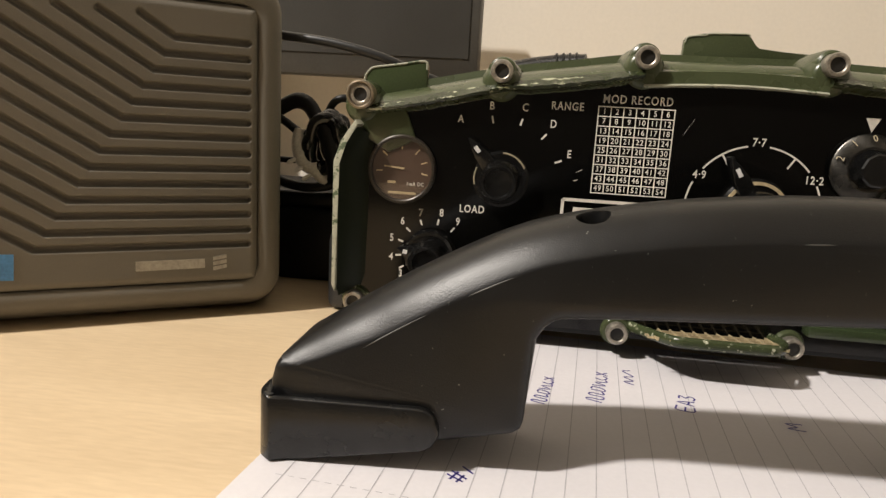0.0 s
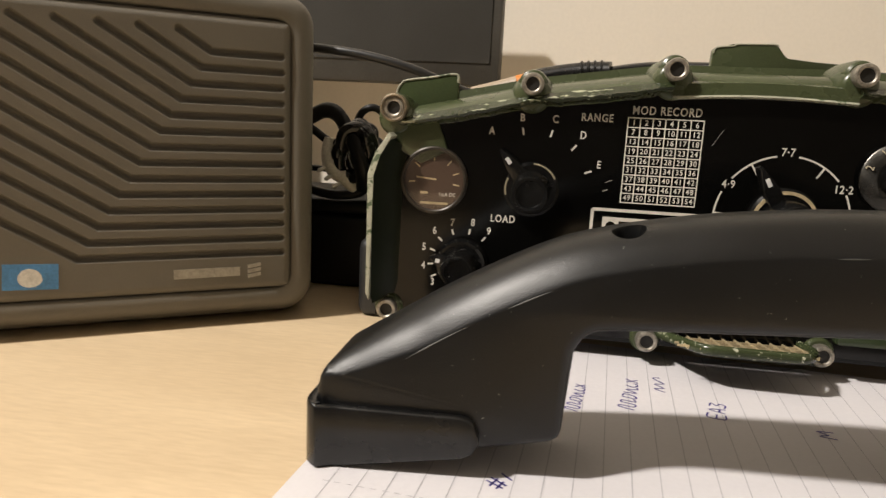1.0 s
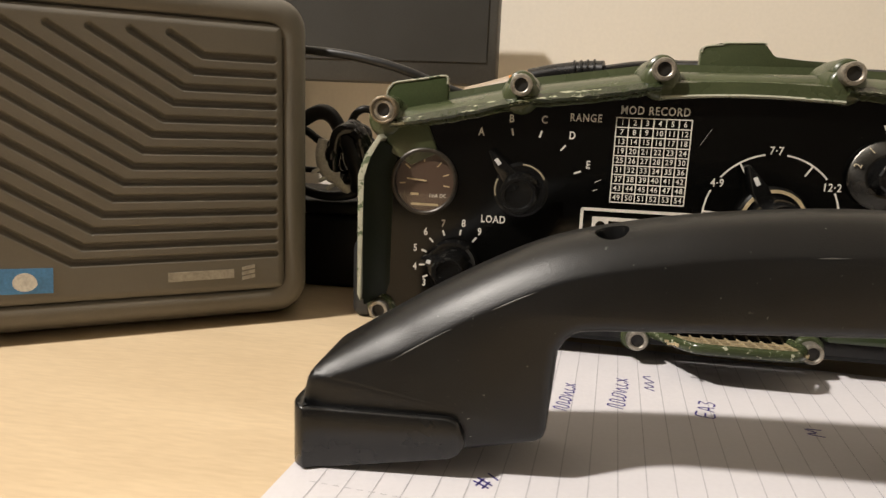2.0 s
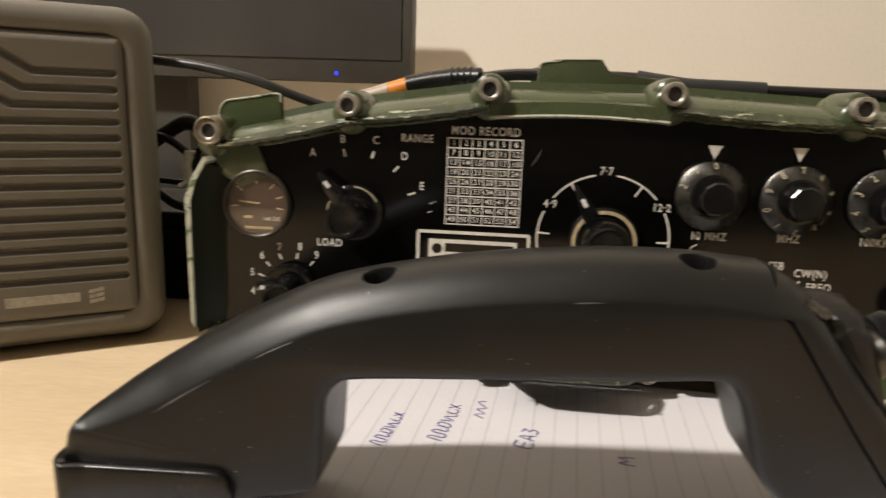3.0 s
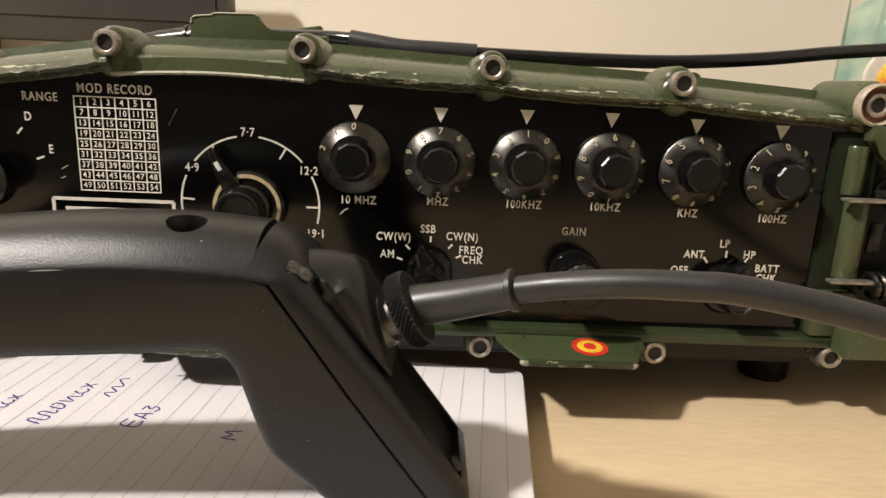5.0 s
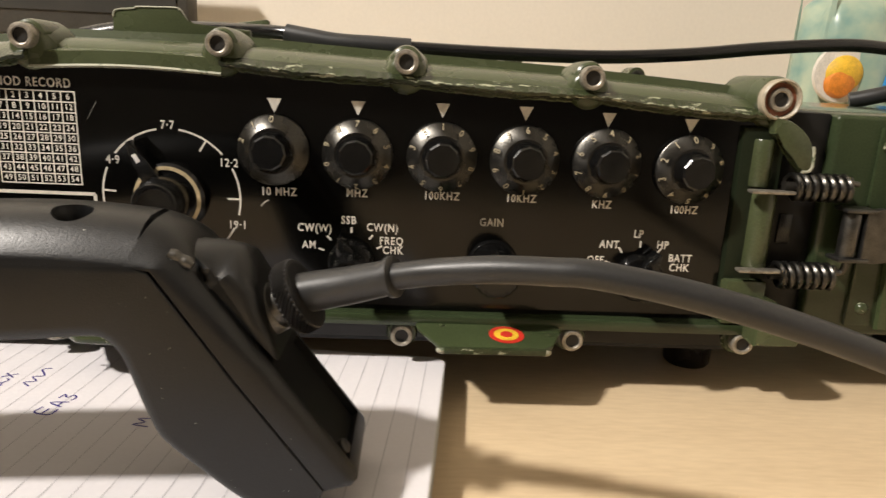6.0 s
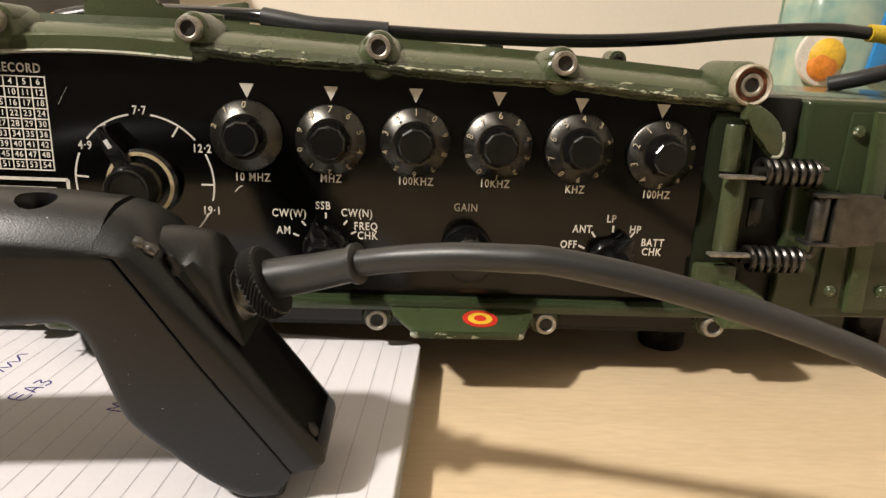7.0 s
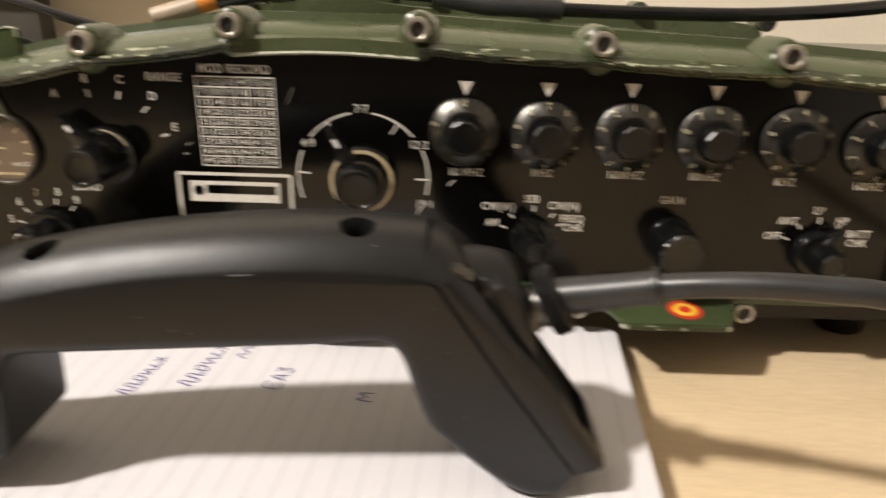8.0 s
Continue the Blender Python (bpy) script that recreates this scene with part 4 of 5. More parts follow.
crest = rounded([(-0.0258, 0.0235), (-0.0238, 0.0290), (-0.0170, 0.0345), (-0.0040, 0.0435), (0.0090, 0.0515), (0.0260, 0.0605), (0.0400, 0.0655), (0.0630, 0.0702), (0.0850, 0.0728), (0.1020, 0.0738), (0.1170, 0.0737), (0.1318, 0.0725)], 5)
seam = [(0.1342, 0.0626), (0.1500, 0.0395), (0.1695, 0.0125)]
under = rounded([(0.1672, 0.0056), (0.1630, 0.0049), (0.1578, 0.0053), (0.1500, 0.0098), (0.1420, 0.0168), (0.1348, 0.0236), (0.1318, 0.0290), (0.1278, 0.0412), (0.1262, 0.0448), (0.1235, 0.0475), (0.1180, 0.0477), (0.1050, 0.0467), (0.0770, 0.0453), (0.0450, 0.0436), (0.0385, 0.0420), (0.0357, 0.0382)], 3)
foot = [(0.0342, 0.0185), (0.0336, 0.0165), (0.0318, 0.0152), (0.0180, 0.0122), (0.0000, 0.0088), (-0.0150, 0.0062), (-0.0225, 0.0056), (-0.0250, 0.0075)]
outline = crest + seam + under + foot
tops = [min(1.0, 0.10 + max(0, i - 3) / 13) for i in range(len(crest))] + [-1, -1, -1] + [0.30] * len(under) + [0.12] * len(foot)
body = part("handset_body", shell(outline, tops, 0.0088, 0.0012, before=(len(crest) - 1,)), HANDSET, handset, smooth=25)
cover_out = [(0.13295, 0.0720), (0.1362, 0.0706), (0.1390, 0.0684), (0.1408, 0.0662), (0.1572, 0.0428), (0.1765, 0.0165), (0.1768, 0.0145), (0.1755, 0.0130), (0.16975, 0.0124), (0.15025, 0.0396), (0.1346, 0.0630)]
cover = part("mouth_cover", shell(cover_out, [1.0, 0.9, 0.7, 0.45, 0.22, 0.2, 0.15, 0.12, -1, -1, -1], 0.0086, 0.0014, after=(0,)), HANDSET, handset, "slanted cover of the mouthpiece", smooth=40)

slope = Matrix(((0.592, 0, 0.806, 0.1672), (0, 1, 0, near_y(0.1672) + HW / 2), (-0.806, 0, 0.592, 0.0292), (0, 0, 0, 1)))
bm = B()
bmesh.ops.create_cube(bm, size=1, matrix=slope @ Matrix.Diagonal((0.0260, HW - 0.0070, 0.0040, 1)))
sunk(cover, bm)  # the slanted face lies sunk between its two side walls

SCUFF = surface("pale_scuffed_plastic", (0.10, 0.10, 0.095), 0.5, stain=300, grain=2500, amount=0.6, bump=0.1)


def crease(x0, x1):
    """A scuff along the near crease of the crown."""
    pts = []
    for (ax, az), (bx, bz) in zip(crest, crest[1:]):
        d = Vector((bx - ax, bz - az)).normalized()
        x, z = ax + d.y * 0.0086, az - d.x * 0.0086
        if x0 <= x <= x1:
            pts.append((x, near_y(x) + 0.00012, z))
    part("scuff", tube(B(), pts, lambda u: 0.00004 + 0.00016 * math.sin(math.pi * u), 6, 3), SCUFF, body, "pale scuff along the edge")


for x0, x1 in ((-0.008, 0.013), (0.018, 0.030), (0.086, 0.097)):
    crease(x0, x1)


def bore(x, z):
    """A dark screw well sunk into the crown."""
    y = near_y(x) + 0.0095
    sunk(body, lathe(B(), [(0.0042, 0.004), (0.0040, 0.0), (0.0036, -0.0008), (0.0034, -0.0065)], (x, y, z), (-0.08, -0.2, 1), 28))
    part("well_screw", lathe(B(), [(0.0026, 0), (0.0026, 0.0012), (0.0018, 0.0016)], (x, y, z - 0.0064), (0, 0, 1), 20), SOCKET, handset, "dark screw down in its well")


bore(0.0462, 0.0662)
bore(0.1165, 0.0728)
# ear rim
def ear_rim():
    """A rubber band round the earpiece: a closed path in plan, with its own upper and lower edge along the way."""
    path, near = [], near_y(-0.005) - 0.0026
    far = near_y(-0.005) + HW + 0.0024
    for x in np.linspace(0.0150, -0.0205, 24):
        path.append((float(x), near_y(float(x)) - 0.0024))
    for k in range(1, 9):
        a = radians(-90 - 180 * k / 16)
        path.append((-0.0232 + 0.0050 * math.cos(a), near + 0.0040 + 0.0062 * math.sin(a)))
    for y in np.linspace(near + 0.0070, far - 0.0040, 8):
        path.append((-0.0282, float(y)))
    for k in range(1, 8):
        a = radians(180 - 90 * k / 7)
        path.append((-0.0242 + 0.0040 * math.cos(a), far - 0.0040 + 0.0040 * math.sin(a)))
    path += [(float(x), far) for x in np.linspace(-0.0200, 0.0150, 12)]
    bm, rings = B(), []
    for i, (x, y) in enumerate(path):
        ax, ay = path[max(i - 1, 0)]
        bx, by = path[min(i + 1, len(path) - 1)]
        inward = Vector((by - ay, -(bx - ax), 0)).normalized()
        end = max(0.0, (x - 0.0100) / 0.0050)
        top = 0.0204 + 0.0003 * (x + 0.028) / 0.043 - 0.0045 * (1 - math.sqrt(max(0.0, 1 - end * end))) + 0.0010 * max(0.0, min(1.0, (-0.0225 - x) / 0.004))
        low = 0.0047 + 0.0060 * max(0.0, x + 0.020) / 0.035 + 0.0030 * (1 - math.sqrt(max(0.0, 1 - end * end)))
        w = 0.0024
        ring = []
        for u, z in ((0.0006, low), (0.0, low + 0.0007), (0.0, top - 0.0007), (0.0003, top - 0.0002), (0.0008, top), (w, top - 0.0003), (w, low)):
            q = Vector((x, y, z)) + inward * u
            ring.append(bm.verts.new(q))
        rings.append(ring)
    for a, b in zip(rings, rings[1:]):
        for k in range(len(a)):
            bm.faces.new((a[k], a[(k + 1) % len(a)], b[(k + 1) % len(a)], b[k]))
    bm.faces.new(rings[0])
    bm.faces.new(rings[-1])
    return bm


part("ear_rim", ear_rim(), RUBBER, handset, "black rubber rim round the earpiece", smooth=45)
pad_in = [(-0.0262, 0.0062), (-0.0262, 0.0176), (-0.0240, 0.0182), (0.0110, 0.0190), (0.0128, 0.0170), (0.0128, 0.0122), (-0.0100, 0.0072), (-0.0210, 0.0055)]
part("ear_pad", shell(pad_in, [0.1] * len(pad_in), 0.002, 0.0008, -0.0008, HW + 0.0008), BLACK, handset, "black pad inside the ear rim", smooth=45)
# boss and plug on the slanted cover
boss_out = [(0.1380, 0.0668), (0.1450, 0.0670), (0.1500, 0.0660), (0.1522, 0.0636), (0.1544, 0.0580), (0.1566, 0.0510), (0.1590, 0.0420), (0.1520, 0.0490), (0.1420, 0.0610)]
part("plug_boss", shell(boss_out, [1.0, 1.0, 1.0, 0.5, 0.25, 0.2, 0.1, 0.1, 0.3], 0.0085, 0.0012, 0.0035, 0.0245), HANDSET, handset, smooth=70)
part("cover_pin", tube(B(), [(0.1378, near_y(0.138) + 0.0030, 0.0664), (0.1400, near_y(0.14) + 0.0031, 0.0652), (0.1424, near_y(0.142) + 0.0030, 0.0637)], lambda u: 0.0012 - 0.00015 * math.cos(4 * math.pi * u), 14, 6), STEEL_DARK, cover, "short worn steel pin")
part("cover_screw", lathe(B(), [(0.0018, -0.001), (0.0018, 0.0003), (0.0012, 0.0007), (0, 0.0008)], (0.1735, near_y(0.1735) + 0.0060, 0.0205), (0.82, -0.1, 0.57), 20), SOCKET, cover, "small cover screw")
PLUG, WAY = Vector((0.1582, 0.1872, 0.0522)), Vector((1.0, -0.12, 0.56)).normalized()
part("plug_neck", lathe(B(), [(0.0066, 0), (0.0058, 0.0095), (0.0054, 0.0100), (0.0054, 0.0130)], PLUG - WAY * 0.0105, WAY, 32), STEEL_DARK, handset, "dull metal plug neck")
bm, rings, n = B(), [], 84
m = axis_matrix(PLUG + WAY * 0.0022, WAY)
for k, (h, r) in enumerate((h * 0.85, r * 0.97) for h, r in ((0.0002, 0.0078), (0.0006, 0.0086), (0.0011, 0.0089), (0.0017, 0.0089), (0.0023, 0.0089), (0.0029, 0.0089), (0.0035, 0.0089), (0.0041, 0.0089), (0.0047, 0.0088), (0.0052, 0.0084), (0.0054, 0.0075))):
    rings.append([bm.verts.new(m @ Vector(((r - (0.0006 if (i + k) % 2 and 1 < k < 9 else 0)) * math.cos(2 * math.pi * i / n), (r - (0.0006 if (i + k) % 2 and 1 < k < 9 else 0)) * math.sin(2 * math.pi * i / n), h))) for i in range(n)])
for a, b in zip(rings, rings[1:]):
    for i in range(n):
        bm.faces.new((a[i], a[(i + 1) % n], b[(i + 1) % n], b[i]))
bm.faces.new(rings[0])
bm.faces.new(rings[-1])
part("knurled_ring", bm, KNURL, handset, "knurled black plug ring", smooth=0)
END = Vector((0.1834, 0.1783, 0.0623))
part("strain_relief", tube(B(), [PLUG + WAY * 0.003, PLUG + WAY * 0.0065, (0.1736, 0.1830, 0.0585), END], lambda s: 0.0051 - 0.0013 * s, 20, 5), CABLE, handset)
part("relief_collar", lathe(B(), [(0.0038, -0.0008), (0.0045, -0.0004), (0.0045, 0.0006), (0.0036, 0.0010)], END, (1, -0.45, 0.34), 24), CABLE, handset)
part("cable", tube(B(), [END, (0.1925, 0.1742, 0.0649), (0.2039, 0.1698, 0.0671), (0.2148, 0.1662, 0.0681), (0.2233, 0.1640, 0.0683), (0.2413, 0.1606, 0.0658), (0.2637, 0.1592, 0.0601), (0.2896, 0.1612, 0.0509), (0.3090, 0.1645, 0.0415), (0.3300, 0.1685, 0.0295), (0.3600, 0.1740, 0.0130), (0.3900, 0.1790, 0.0000), (0.4300, 0.1900, DESK_Z + 0.0030), (0.5200, 0.2200, DESK_Z + 0.0030), (0.7000, 0.2600, DESK_Z + 0.0030)], 0.0029, 16, 8), CABLE, handset, "thick dark grey cable")

# ---- loudspeaker ----
S0 = Vector((-0.1820, 0.2440, 0.0))
S_LOW = DESK_Z
SU = Vector((0.832, 0.555, 0.0)).normalized()
SN = Vector((SU.y, -SU.x, 0.0))
SPK = Matrix(((SU.x, SN.x, 0, S0.x), (SU.y, SN.y, 0, S0.y), (0, 0, 1, 0), (0, 0, 0, 1)))  # s along the front, out of it, up
speaker = thing("loudspeaker", "grey ribbed plastic loudspeaker box with a small blue flag sticker", "loudspeaker", S0 + SU * 0.02 - SN * 0.04)
SL, SR, ST = -0.085, 0.1255, 0.1385


def round_rect(x0, x1, z0, z1, r, k=6):
    pts = []
    for cx, cz, a0 in ((x1 - r, z1 - r, 0), (x0 + r, z1 - r, 90), (x0 + r, z0 + r, 180), (x1 - r, z0 + r, 270)):
        for i in range(k + 1):
            a = radians(a0 + 90 * i / k)
            pts.append((cx + r * math.cos(a), cz + r * math.sin(a)))
    return pts


bm = B()
rings = []
for out, grow, low in ((-0.100, -0.006, 0.006), (-0.094, -0.001, 0.0), (-0.050, 0.0012, 0.0), (-0.024, 0.0016, 0.0), (-0.015, 0.0014, 0.0012), (-0.009, 0.0006, 0.0036), (-0.0045, -0.0008, 0.0062), (-0.0015, -0.0024, 0.0082), (0.0, -0.0050, 0.0104), (0.0, -0.0098, 0.0148), (-0.0008, -0.0106, 0.0158), (-0.0040, -0.0110, 0.0162)):
    rings.append([bm.verts.new(SPK @ Vector((s, out, z))) for s, z in round_rect(SL - grow, SR + grow, S_LOW + low, ST + grow, 0.013 + grow * 0.5)])
for a, b in zip(rings, rings[1:]):
    for i in range(len(a)):
        bm.faces.new((a[i], a[(i + 1) % len(a)], b[(i + 1) % len(b)], b[i]))
bm.faces.new(rings[0])
bm.faces.new(rings[-1])
part("speaker_box", bm, SPEAKER, speaker, smooth=50)

# ribbed front: grooves run level from the right, then climb to the left
P0, P1, Q0, Q1 = SL + 0.0112, SR - 0.0112, 0.0100, 0.1268
NX, NZ = 500, 330
ss, zz = np.meshgrid(np.linspace(P0, P1, NX), np.linspace(Q0, Q1, NZ))
depth = np.zeros_like(ss)
for i in range(14):
    gz, knee = 0.0266 + i * 0.00657, 0.0283 + i * 0.00409
    level = np.where(ss >= knee, np.abs(zz - gz), 9.0)
    level = np.where(ss > P1 - 0.0045, np.hypot(zz - gz, ss - (P1 - 0.0045)), level)
    climb = 0.632
    line = gz + (knee - ss) * climb
    slant = np.where((ss < knee) & (ss > P0 + 0.004) & (line < 0.1200), np.abs(zz - line) / math.hypot(1, climb), 9.0)
    s_end = knee - (0.1200 - gz) / climb
    cap_d = np.hypot(ss - s_end, zz - 0.1200)
    d = np.minimum(np.minimum(level, slant), cap_d)
    depth = np.maximum(depth, np.clip(1 - (d / 0.00165) ** 2.4, 0, 1))
edge = np.minimum(np.minimum(ss - P0, P1 - ss), np.minimum(zz - Q0, Q1 - zz))
curve_in = 0.0022 * np.clip(1 - edge / 0.0035, 0, 1) ** 2
out = 0.0008 - 0.0030 * depth - curve_in
corner = np.hypot(np.clip(np.abs(ss - (P0 + P1) / 2) - (P1 - P0) / 2 + 0.008, 0, None), np.clip(np.abs(zz - (Q0 + Q1) / 2) - (Q1 - Q0) / 2 + 0.008, 0, None))
out = out - 0.02 * np.clip(corner - 0.0078, 0, 0.2)
m3 = np.array(SPK)[:3]
verts = (m3 @ np.stack([ss.ravel(), out.ravel(), zz.ravel(), np.ones(ss.size)])).T
idx = np.arange(NX * NZ).reshape(NZ, NX)
faces = np.stack([idx[:-1, :-1], idx[:-1, 1:], idx[1:, 1:], idx[1:, :-1]], -1).reshape(-1, 4)
mesh = bpy.data.meshes.new("ribbed_front")
mesh.from_pydata(verts.tolist(), [], faces.tolist())
mesh.shade_smooth()
front = link("ribbed_front", mesh, SPEAKER, speaker, "ribbed grey plastic front")


def on_front(bm, pts, out0, out1):
    a = [bm.verts.new(SPK @ Vector((s, out0, z))) for s, z in pts]
    b = [bm.verts.new(SPK @ Vector((s, out1, z))) for s, z in pts]
    bm.faces.new(a)
    bm.faces.new(b)
    for i in range(len(pts)):
        j = (i + 1) % len(pts)
        bm.faces.new((a[i], a[j], b[j], b[i]))
    return bm


part("brand_bar", on_front(B(), [(0.0643, 0.0162), (0.0917, 0.0165), (0.0917, 0.0205), (0.0643, 0.0204)], 0.0007, 0.0010), PRINT, speaker, "pale grey printed bar", smooth=0)
for k in range(3):
    z = 0.0152 + k * 0.0022
    part("brand_stroke", on_front(B(), [(0.0951, z), (0.1008, z + 0.0010), (0.1008, z + 0.0026), (0.0951, z + 0.0016)], 0.0007, 0.0010), PRINT, speaker, smooth=0)
flag = part("flag_sticker", on_front(B(), [(0.0018, 0.0154), (0.0211, 0.0148), (0.0216, 0.0251), (0.0025, 0.0258)], 0.0007, 0.0010), BLUE, speaker, "pale blue flag sticker with a white emblem", smooth=0)
part("emblem", on_front(B(), [(0.0114 + 0.0043 * math.cos(2 * math.pi * k / 20) * (1 + 0.08 * math.sin(6 * k)), 0.0199 + 0.0038 * math.sin(2 * math.pi * k / 20)) for k in range(20)], 0.0010, 0.0011), WHITE, flag, smooth=0)

# ---- behind: monitor, cables, plug, bag ----
monitor = thing("monitor", "dark flat computer monitor with a small blue light", "monitor", (-0.30, 0.76, DESK_Z))
part("monitor_case", box(B(), -0.58, -0.029, 0.716, 0.748, 0.1215, 0.222, 0.003), MONITOR, monitor)
part("screen", box(B(), -0.57, -0.039, 0.7145, 0.7158, 0.1440, 0.214), SCREEN, monitor, smooth=0)
part("stand_neck", box(B(), -0.335, -0.275, 0.748, 0.775, DESK_Z + 0.006, 0.18, 0.004), MONITOR, monitor)
part("stand_foot", box(B(), -0.405, -0.205, 0.660, 0.790, DESK_Z, DESK_Z + 0.008, 0.003), MONITOR, monitor)
part("power_light", lathe(B(), [(0.0022, 0), (0.0019, 0.0008), (0, 0.001)], (-0.1040, 0.7158, 0.1300), (0, -1, 0), 16), LED, monitor, "small blue power light")

box_unit = thing("power_supply", "black power supply box on the desk behind the radio", "power supply", (-0.085, 0.41, DESK_Z))
part("supply_case", box(B(), -0.150, -0.030, 0.374, 0.455, DESK_Z, 0.034, 0.004, 3), BLACK, box_unit)
part("supply_lid", box(B(), -0.1495, -0.0305, 0.3745, 0.4545, 0.0345, 0.043, 0.003, 3), BLACK, box_unit)

plug = thing("mains_plug", "white mains plug among looped black cables", "plug", (-0.080, 0.385, 0.043))
part("plug_body", tube(B(), [(-0.0885, 0.366, 0.0765), (-0.0890, 0.366, 0.0700), (-0.0876, 0.366, 0.0640), (-0.0845, 0.366, 0.0590), (-0.0800, 0.367, 0.0555), (-0.0750, 0.369, 0.0490)], lambda u: 0.0026 + 0.0022 * math.sin(math.pi * u), 18, 6), WHITE_PLASTIC, plug)
for k in range(3):
    part("plug_ridge", lathe(B(), [(0.0010, 0), (0.0012, 0.0040), (0.0006, 0.0052)], (-0.0895 + 0.004 * k, 0.363, 0.0610 - 0.004 * k), (-0.6, -0.6, -0.4), 10), WHITE_PLASTIC, plug)


def loose_cable(name, pts, r, material, label, flat=1.0):
    return tagged(part(name, tube(B(), pts, r, 12, 7, flat), material), label, "cable", "cables on the power supply" if name == "looped_cable" else "")


def coiled(cx, cy, cz, rx, rz, turns, lean, seed):
    """Turns of a cable wound on itself, each a little off the last."""
    rnd = random.Random(seed)
    pts = []
    for i in range(turns * 8 + 1):
        a = 2 * math.pi * i / 8
        w = 1 + rnd.uniform(-0.16, 0.16)
        pts.append((cx + rx * w * math.cos(a) + lean * math.sin(a), cy + rnd.uniform(-0.006, 0.006) - 0.004 * math.sin(a), cz + rz * w * math.sin(a)))
    return pts


loose_cable("looped_cable", coiled(-0.0745, 0.368, 0.0690, 0.0078, 0.0135, 6, 0.003, 4), 0.0034, CABLE_GLOSS, "glossy black cable wound into a tight bundle")
loose_cable("looped_cable", coiled(-0.0720, 0.380, 0.0640, 0.0110, 0.0125, 4, -0.002, 9), 0.0036, BLACK, "thick black cable coiled on the power supply")
loose_cable("looped_cable", [(-0.130, 0.380, 0.0700), (-0.112, 0.374, 0.0800), (-0.1020, 0.372, 0.0860), (-0.0925, 0.370, 0.0905), (-0.0844, 0.367, 0.0885), (-0.0775, 0.363, 0.0800), (-0.0719, 0.361, 0.0705), (-0.0690, 0.362, 0.0600), (-0.0700, 0.368, 0.0500)], 0.0026, BLACK, "black flat cable looped over the bundle", 1.6)
loose_cable("looped_cable", [(-0.0760, 0.372, 0.0760), (-0.0752, 0.370, 0.0838), (-0.0718, 0.369, 0.0905), (-0.0665, 0.369, 0.0930), (-0.0615, 0.371, 0.0905), (-0.0560, 0.375, 0.0820), (-0.0520, 0.380, 0.0650), (-0.0500, 0.385, 0.0470)], 0.0020, BLACK, "thin black cable in a loose loop")
loose_cable("looped_cable", [(-0.1250, 0.372, 0.0800), (-0.1080, 0.370, 0.0830), (-0.0985, 0.369, 0.0800), (-0.0900, 0.367, 0.0750), (-0.0800, 0.366, 0.0720)], 0.0022, BLACK, "thin black cable running into the bundle")
loose_cable("looped_cable", [(-0.1300, 0.376, 0.0596), (-0.1100, 0.372, 0.0600), (-0.0990, 0.370, 0.0597), (-0.0900, 0.369, 0.0597), (-0.0800, 0.370, 0.0600)], 0.0016, BLACK, "thin black cable running into the bundle")
loose_cable("looped_cable", [(-0.1250, 0.378, 0.0580), (-0.1080, 0.372, 0.0520), (-0.0992, 0.369, 0.0482), (-0.0866, 0.368, 0.0462), (-0.0742, 0.369, 0.0475), (-0.0682, 0.371, 0.0520), (-0.0620, 0.374, 0.0600)], 0.0026, BLACK, "black cable sagging over the power supply")
# leads running over the top of the set
loose_cable("thin_lead", [(-0.330, 0.520, 0.1330), (-0.200, 0.430, 0.1260), (-0.110, 0.350, 0.1210), (-0.085, 0.335, 0.1190), (-0.062, 0.332, 0.1165), (-0.040, 0.333, 0.1115), (-0.018, 0.340, 0.1035), (0.000, 0.352, 0.0990), (0.020, 0.370, 0.1020)], 0.0021, CABLE, "thin dark grey lead running over the radio")
lead = thing("antenna_lead", "black antenna lead with an orange sleeved plug on the radio", "cable", (0.10, 0.36, 0.106))
part("lead_core", tube(B(), [(0.0540, 0.4060, 0.1180), (0.0750, 0.3900, 0.1200), (0.1050, 0.3680, 0.1190), (0.1300, 0.3560, 0.1180), (0.1500, 0.3530, 0.1150), (0.1850, 0.3520, 0.1142), (0.2250, 0.3520, 0.1138), (0.2700, 0.3530, 0.1145), (0.3100, 0.3550, 0.1175), (0.3470, 0.3580, 0.1220), (0.3850, 0.3600, 0.1252), (0.4100, 0.3620, 0.1245)], 0.0030, 14, 7), CABLE_GLOSS, lead)
part("shrink_sleeve", tube(B(), [(0.1290, 0.3563, 0.1180), (0.1400, 0.3545, 0.1165), (0.1520, 0.3530, 0.1150), (0.1700, 0.3522, 0.1146), (0.1840, 0.3520, 0.1142)], 0.0042, 16, 5), CABLE, lead, "dull black shrink sleeve")
part("plug_boot", tube(B(), [(0.0160, 0.4110, 0.1131), (0.0300, 0.4100, 0.1160), (0.0440, 0.4080, 0.1178), (0.0560, 0.4050, 0.1182)], 0.0056, 18, 4), RUBBER, lead, "ribbed black plug boot")
for k in range(4):
    part("boot_rib", lathe(B(), [(0.0054, -0.0009), (0.0064, -0.0005), (0.0064, 0.0005), (0.0054, 0.0009)], (0.041 + 0.0035 * k, 0.4085 - 0.0006 * k, 0.1176 + 0.0002 * k), (1, -0.1, 0.1), 20), RUBBER, lead)
part("orange_sleeve", tube(B(), [(0.0060, 0.4110, 0.1102), (0.0110, 0.4110, 0.1117), (0.0165, 0.4110, 0.1132)], 0.0048, 18, 3), ORANGE, lead, "orange sleeve")
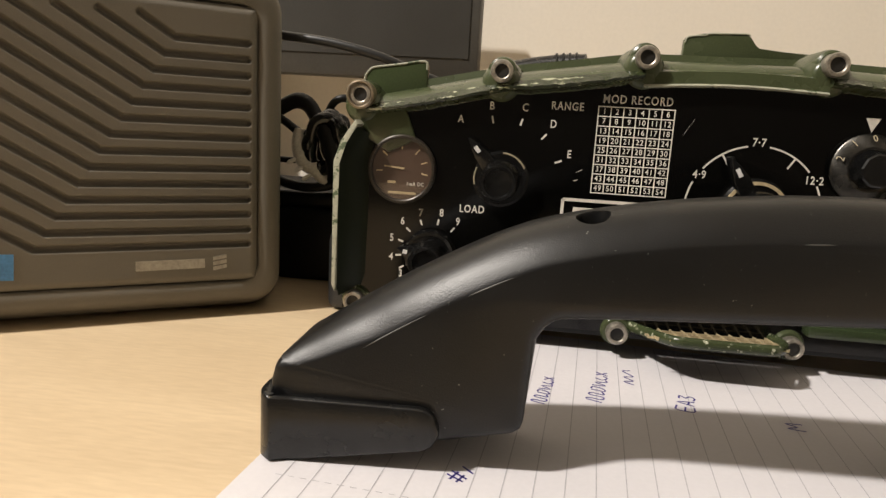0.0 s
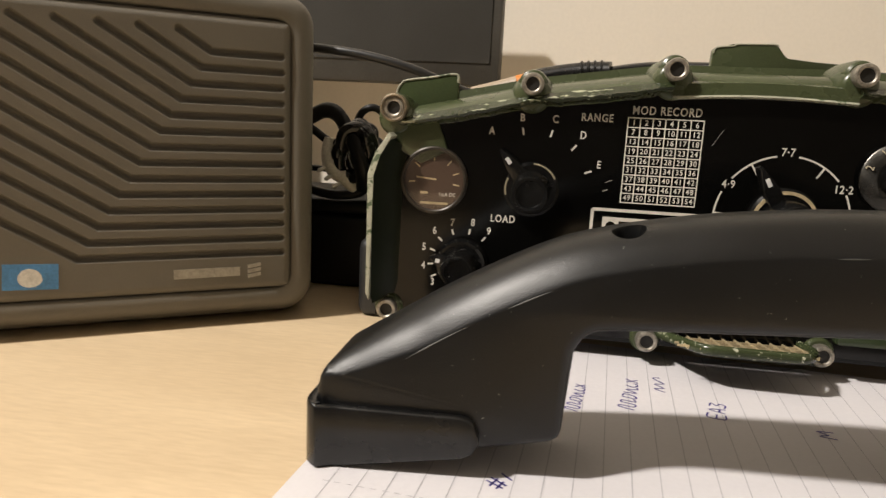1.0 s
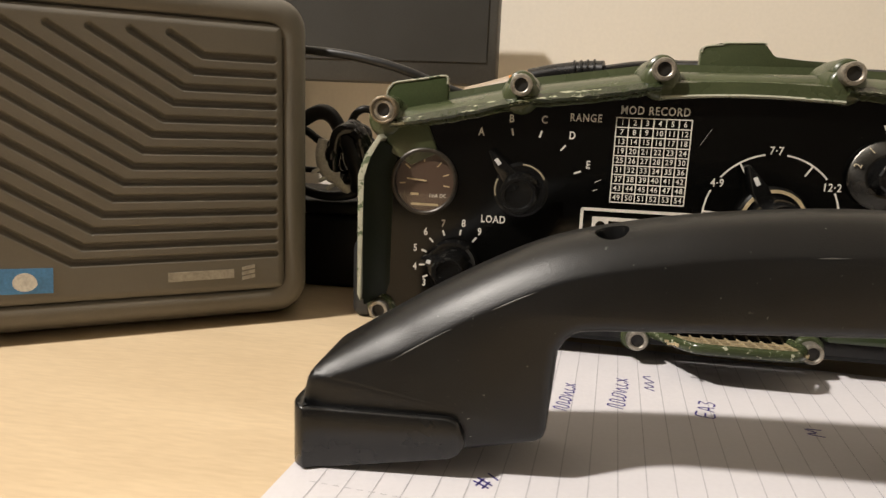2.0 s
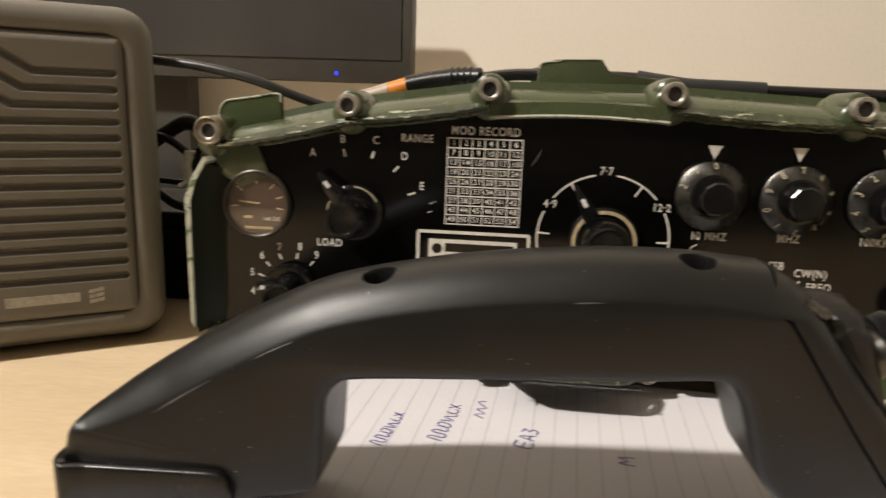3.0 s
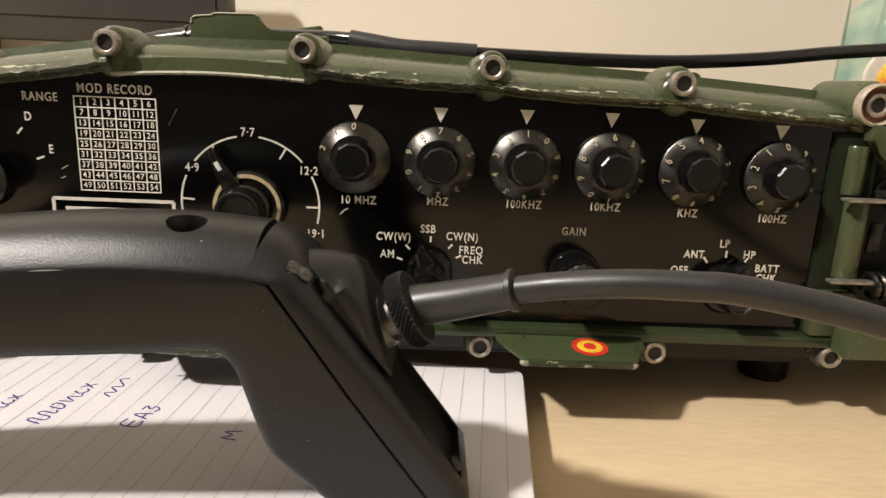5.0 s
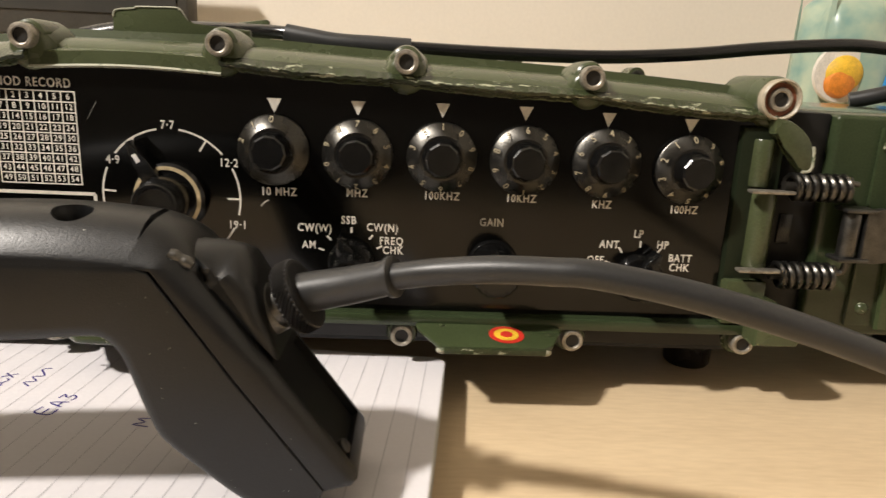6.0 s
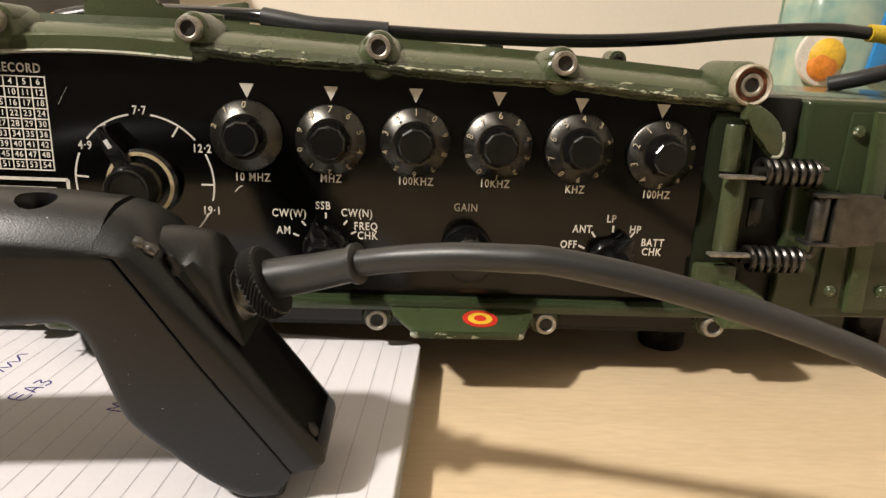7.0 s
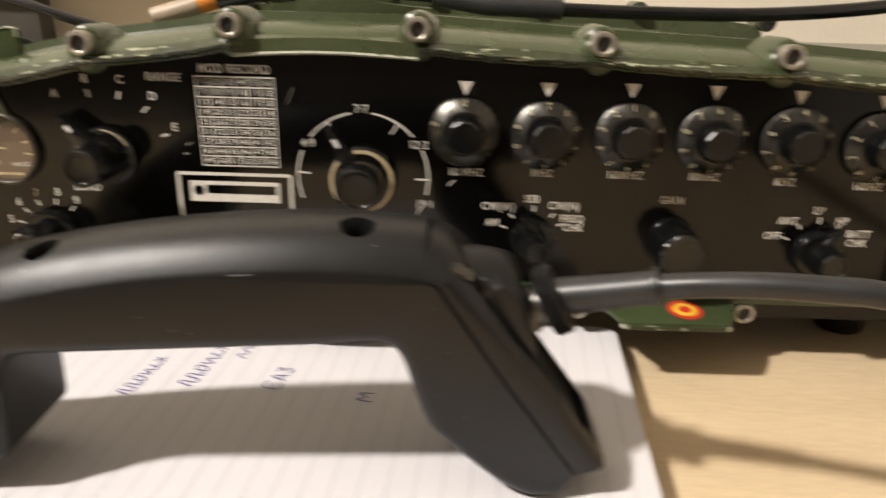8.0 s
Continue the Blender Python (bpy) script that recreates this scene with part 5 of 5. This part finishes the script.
part("plug_shell", tube(B(), [(-0.0190, 0.4120, 0.1030), (-0.0070, 0.4120, 0.1062), (0.0061, 0.4110, 0.1102)], 0.0048, 18, 3), BEIGE, lead, "pale plug shell")
part("tape", tube(B(), [(0.4080, 0.3618, 0.1247), (0.4180, 0.3622, 0.1240), (0.4290, 0.3640, 0.1200)], 0.0040, 14, 3), TAPE, lead, "yellow tape round the lead")
part("lead_tail", tube(B(), [(0.4280, 0.3640, 0.1227), (0.4420, 0.3680, 0.1190), (0.4550, 0.3780, 0.1100), (0.4650, 0.3950, 0.1010), (0.4900, 0.4200, 0.0800), (0.5200, 0.4500, 0.0200), (0.5600, 0.4800, DESK_Z + 0.0030)], 0.0030, 12, 6), CABLE_GLOSS, lead)
loose_cable("dark_cable", [(0.4180, 0.402, 0.0998), (0.4300, 0.396, 0.1035), (0.4450, 0.392, 0.1085), (0.4600, 0.394, 0.1110), (0.4750, 0.404, 0.1080), (0.4950, 0.430, 0.0600), (0.5050, 0.450, DESK_Z + 0.0044)], 0.0042, CABLE, "dark cable end lying on the battery box")

bag = thing("plastic_bag", "crumpled teal and clear plastic bag with a yellow ball print", "bag", (0.57, 0.62, DESK_Z))
bm = bmesh.new()
bmesh.ops.create_icosphere(bm, subdivisions=4, radius=1.0)
for v in bm.verts:
    w = 1 + 0.10 * noise.noise(v.co * 2.2) + 0.05 * noise.noise(v.co * 6)
    sx = 1 if abs(v.co.x) < 1e-9 else math.copysign(abs(v.co.x) ** 0.6, v.co.x)
    sz = 1 if abs(v.co.z) < 1e-9 else math.copysign(abs(v.co.z) ** 0.6, v.co.z)
    v.co = Vector((0.583 + 0.075 * sx * w, 0.625 + 0.04 * v.co.y * w, max(DESK_Z, 0.095 + 0.11 * sz * w)))
part("bag_skin", bm, TEAL, bag, smooth=60)
part("ball_print", lathe(B(), [(0.0160, -0.003), (0.0142, 0.002), (0.009, 0.0055), (0, 0.007)], (0.5290, 0.5890, 0.1180), (-0.1, -1, 0.0), 32), YELLOW, bag, "yellow and orange ball print")
part("ball_shade", lathe(B(), [(0.0125, 0.0), (0.010, 0.0045), (0.006, 0.0062), (0, 0.0068)], (0.5265, 0.5885, 0.1110), (-0.1, -1, -0.05), 32), ORANGE, bag, "orange lower half of the ball print")
part("ball_print", lathe(B(), [(0.0235, -0.003), (0.0225, 0.000), (0.016, 0.001)], (0.5290, 0.5890, 0.1180), (-0.1, -1, 0.0), 32), WHITE_PLASTIC, bag)
part("blue_stripe", box(B(), 0.5640, 0.5800, 0.5780, 0.5830, 0.100, 0.205, 0.002), SKYBLUE, bag, at=Matrix.Translation((0.572, 0.58, 0.15)) @ pose(0, 0, 0, 0, 9, 0) @ Matrix.Translation((-0.572, -0.58, -0.15)))
part("dark_print", box(B(), 0.585, 0.640, 0.5800, 0.5850, 0.06, 0.195, 0.002), SLATE, bag)

# the lamp that lights the desk
lampshade = thing("ceiling_lamp", "round white ceiling lamp", "lamp", (-1.14, -0.49, 1.70))
part("lamp_base", lathe(B(), [(0.16, 0), (0.16, 0.03), (0.15, 0.035)], (-1.14, -0.49, 1.699), (0, 0, -1), 40), WHITE_PLASTIC, lampshade)
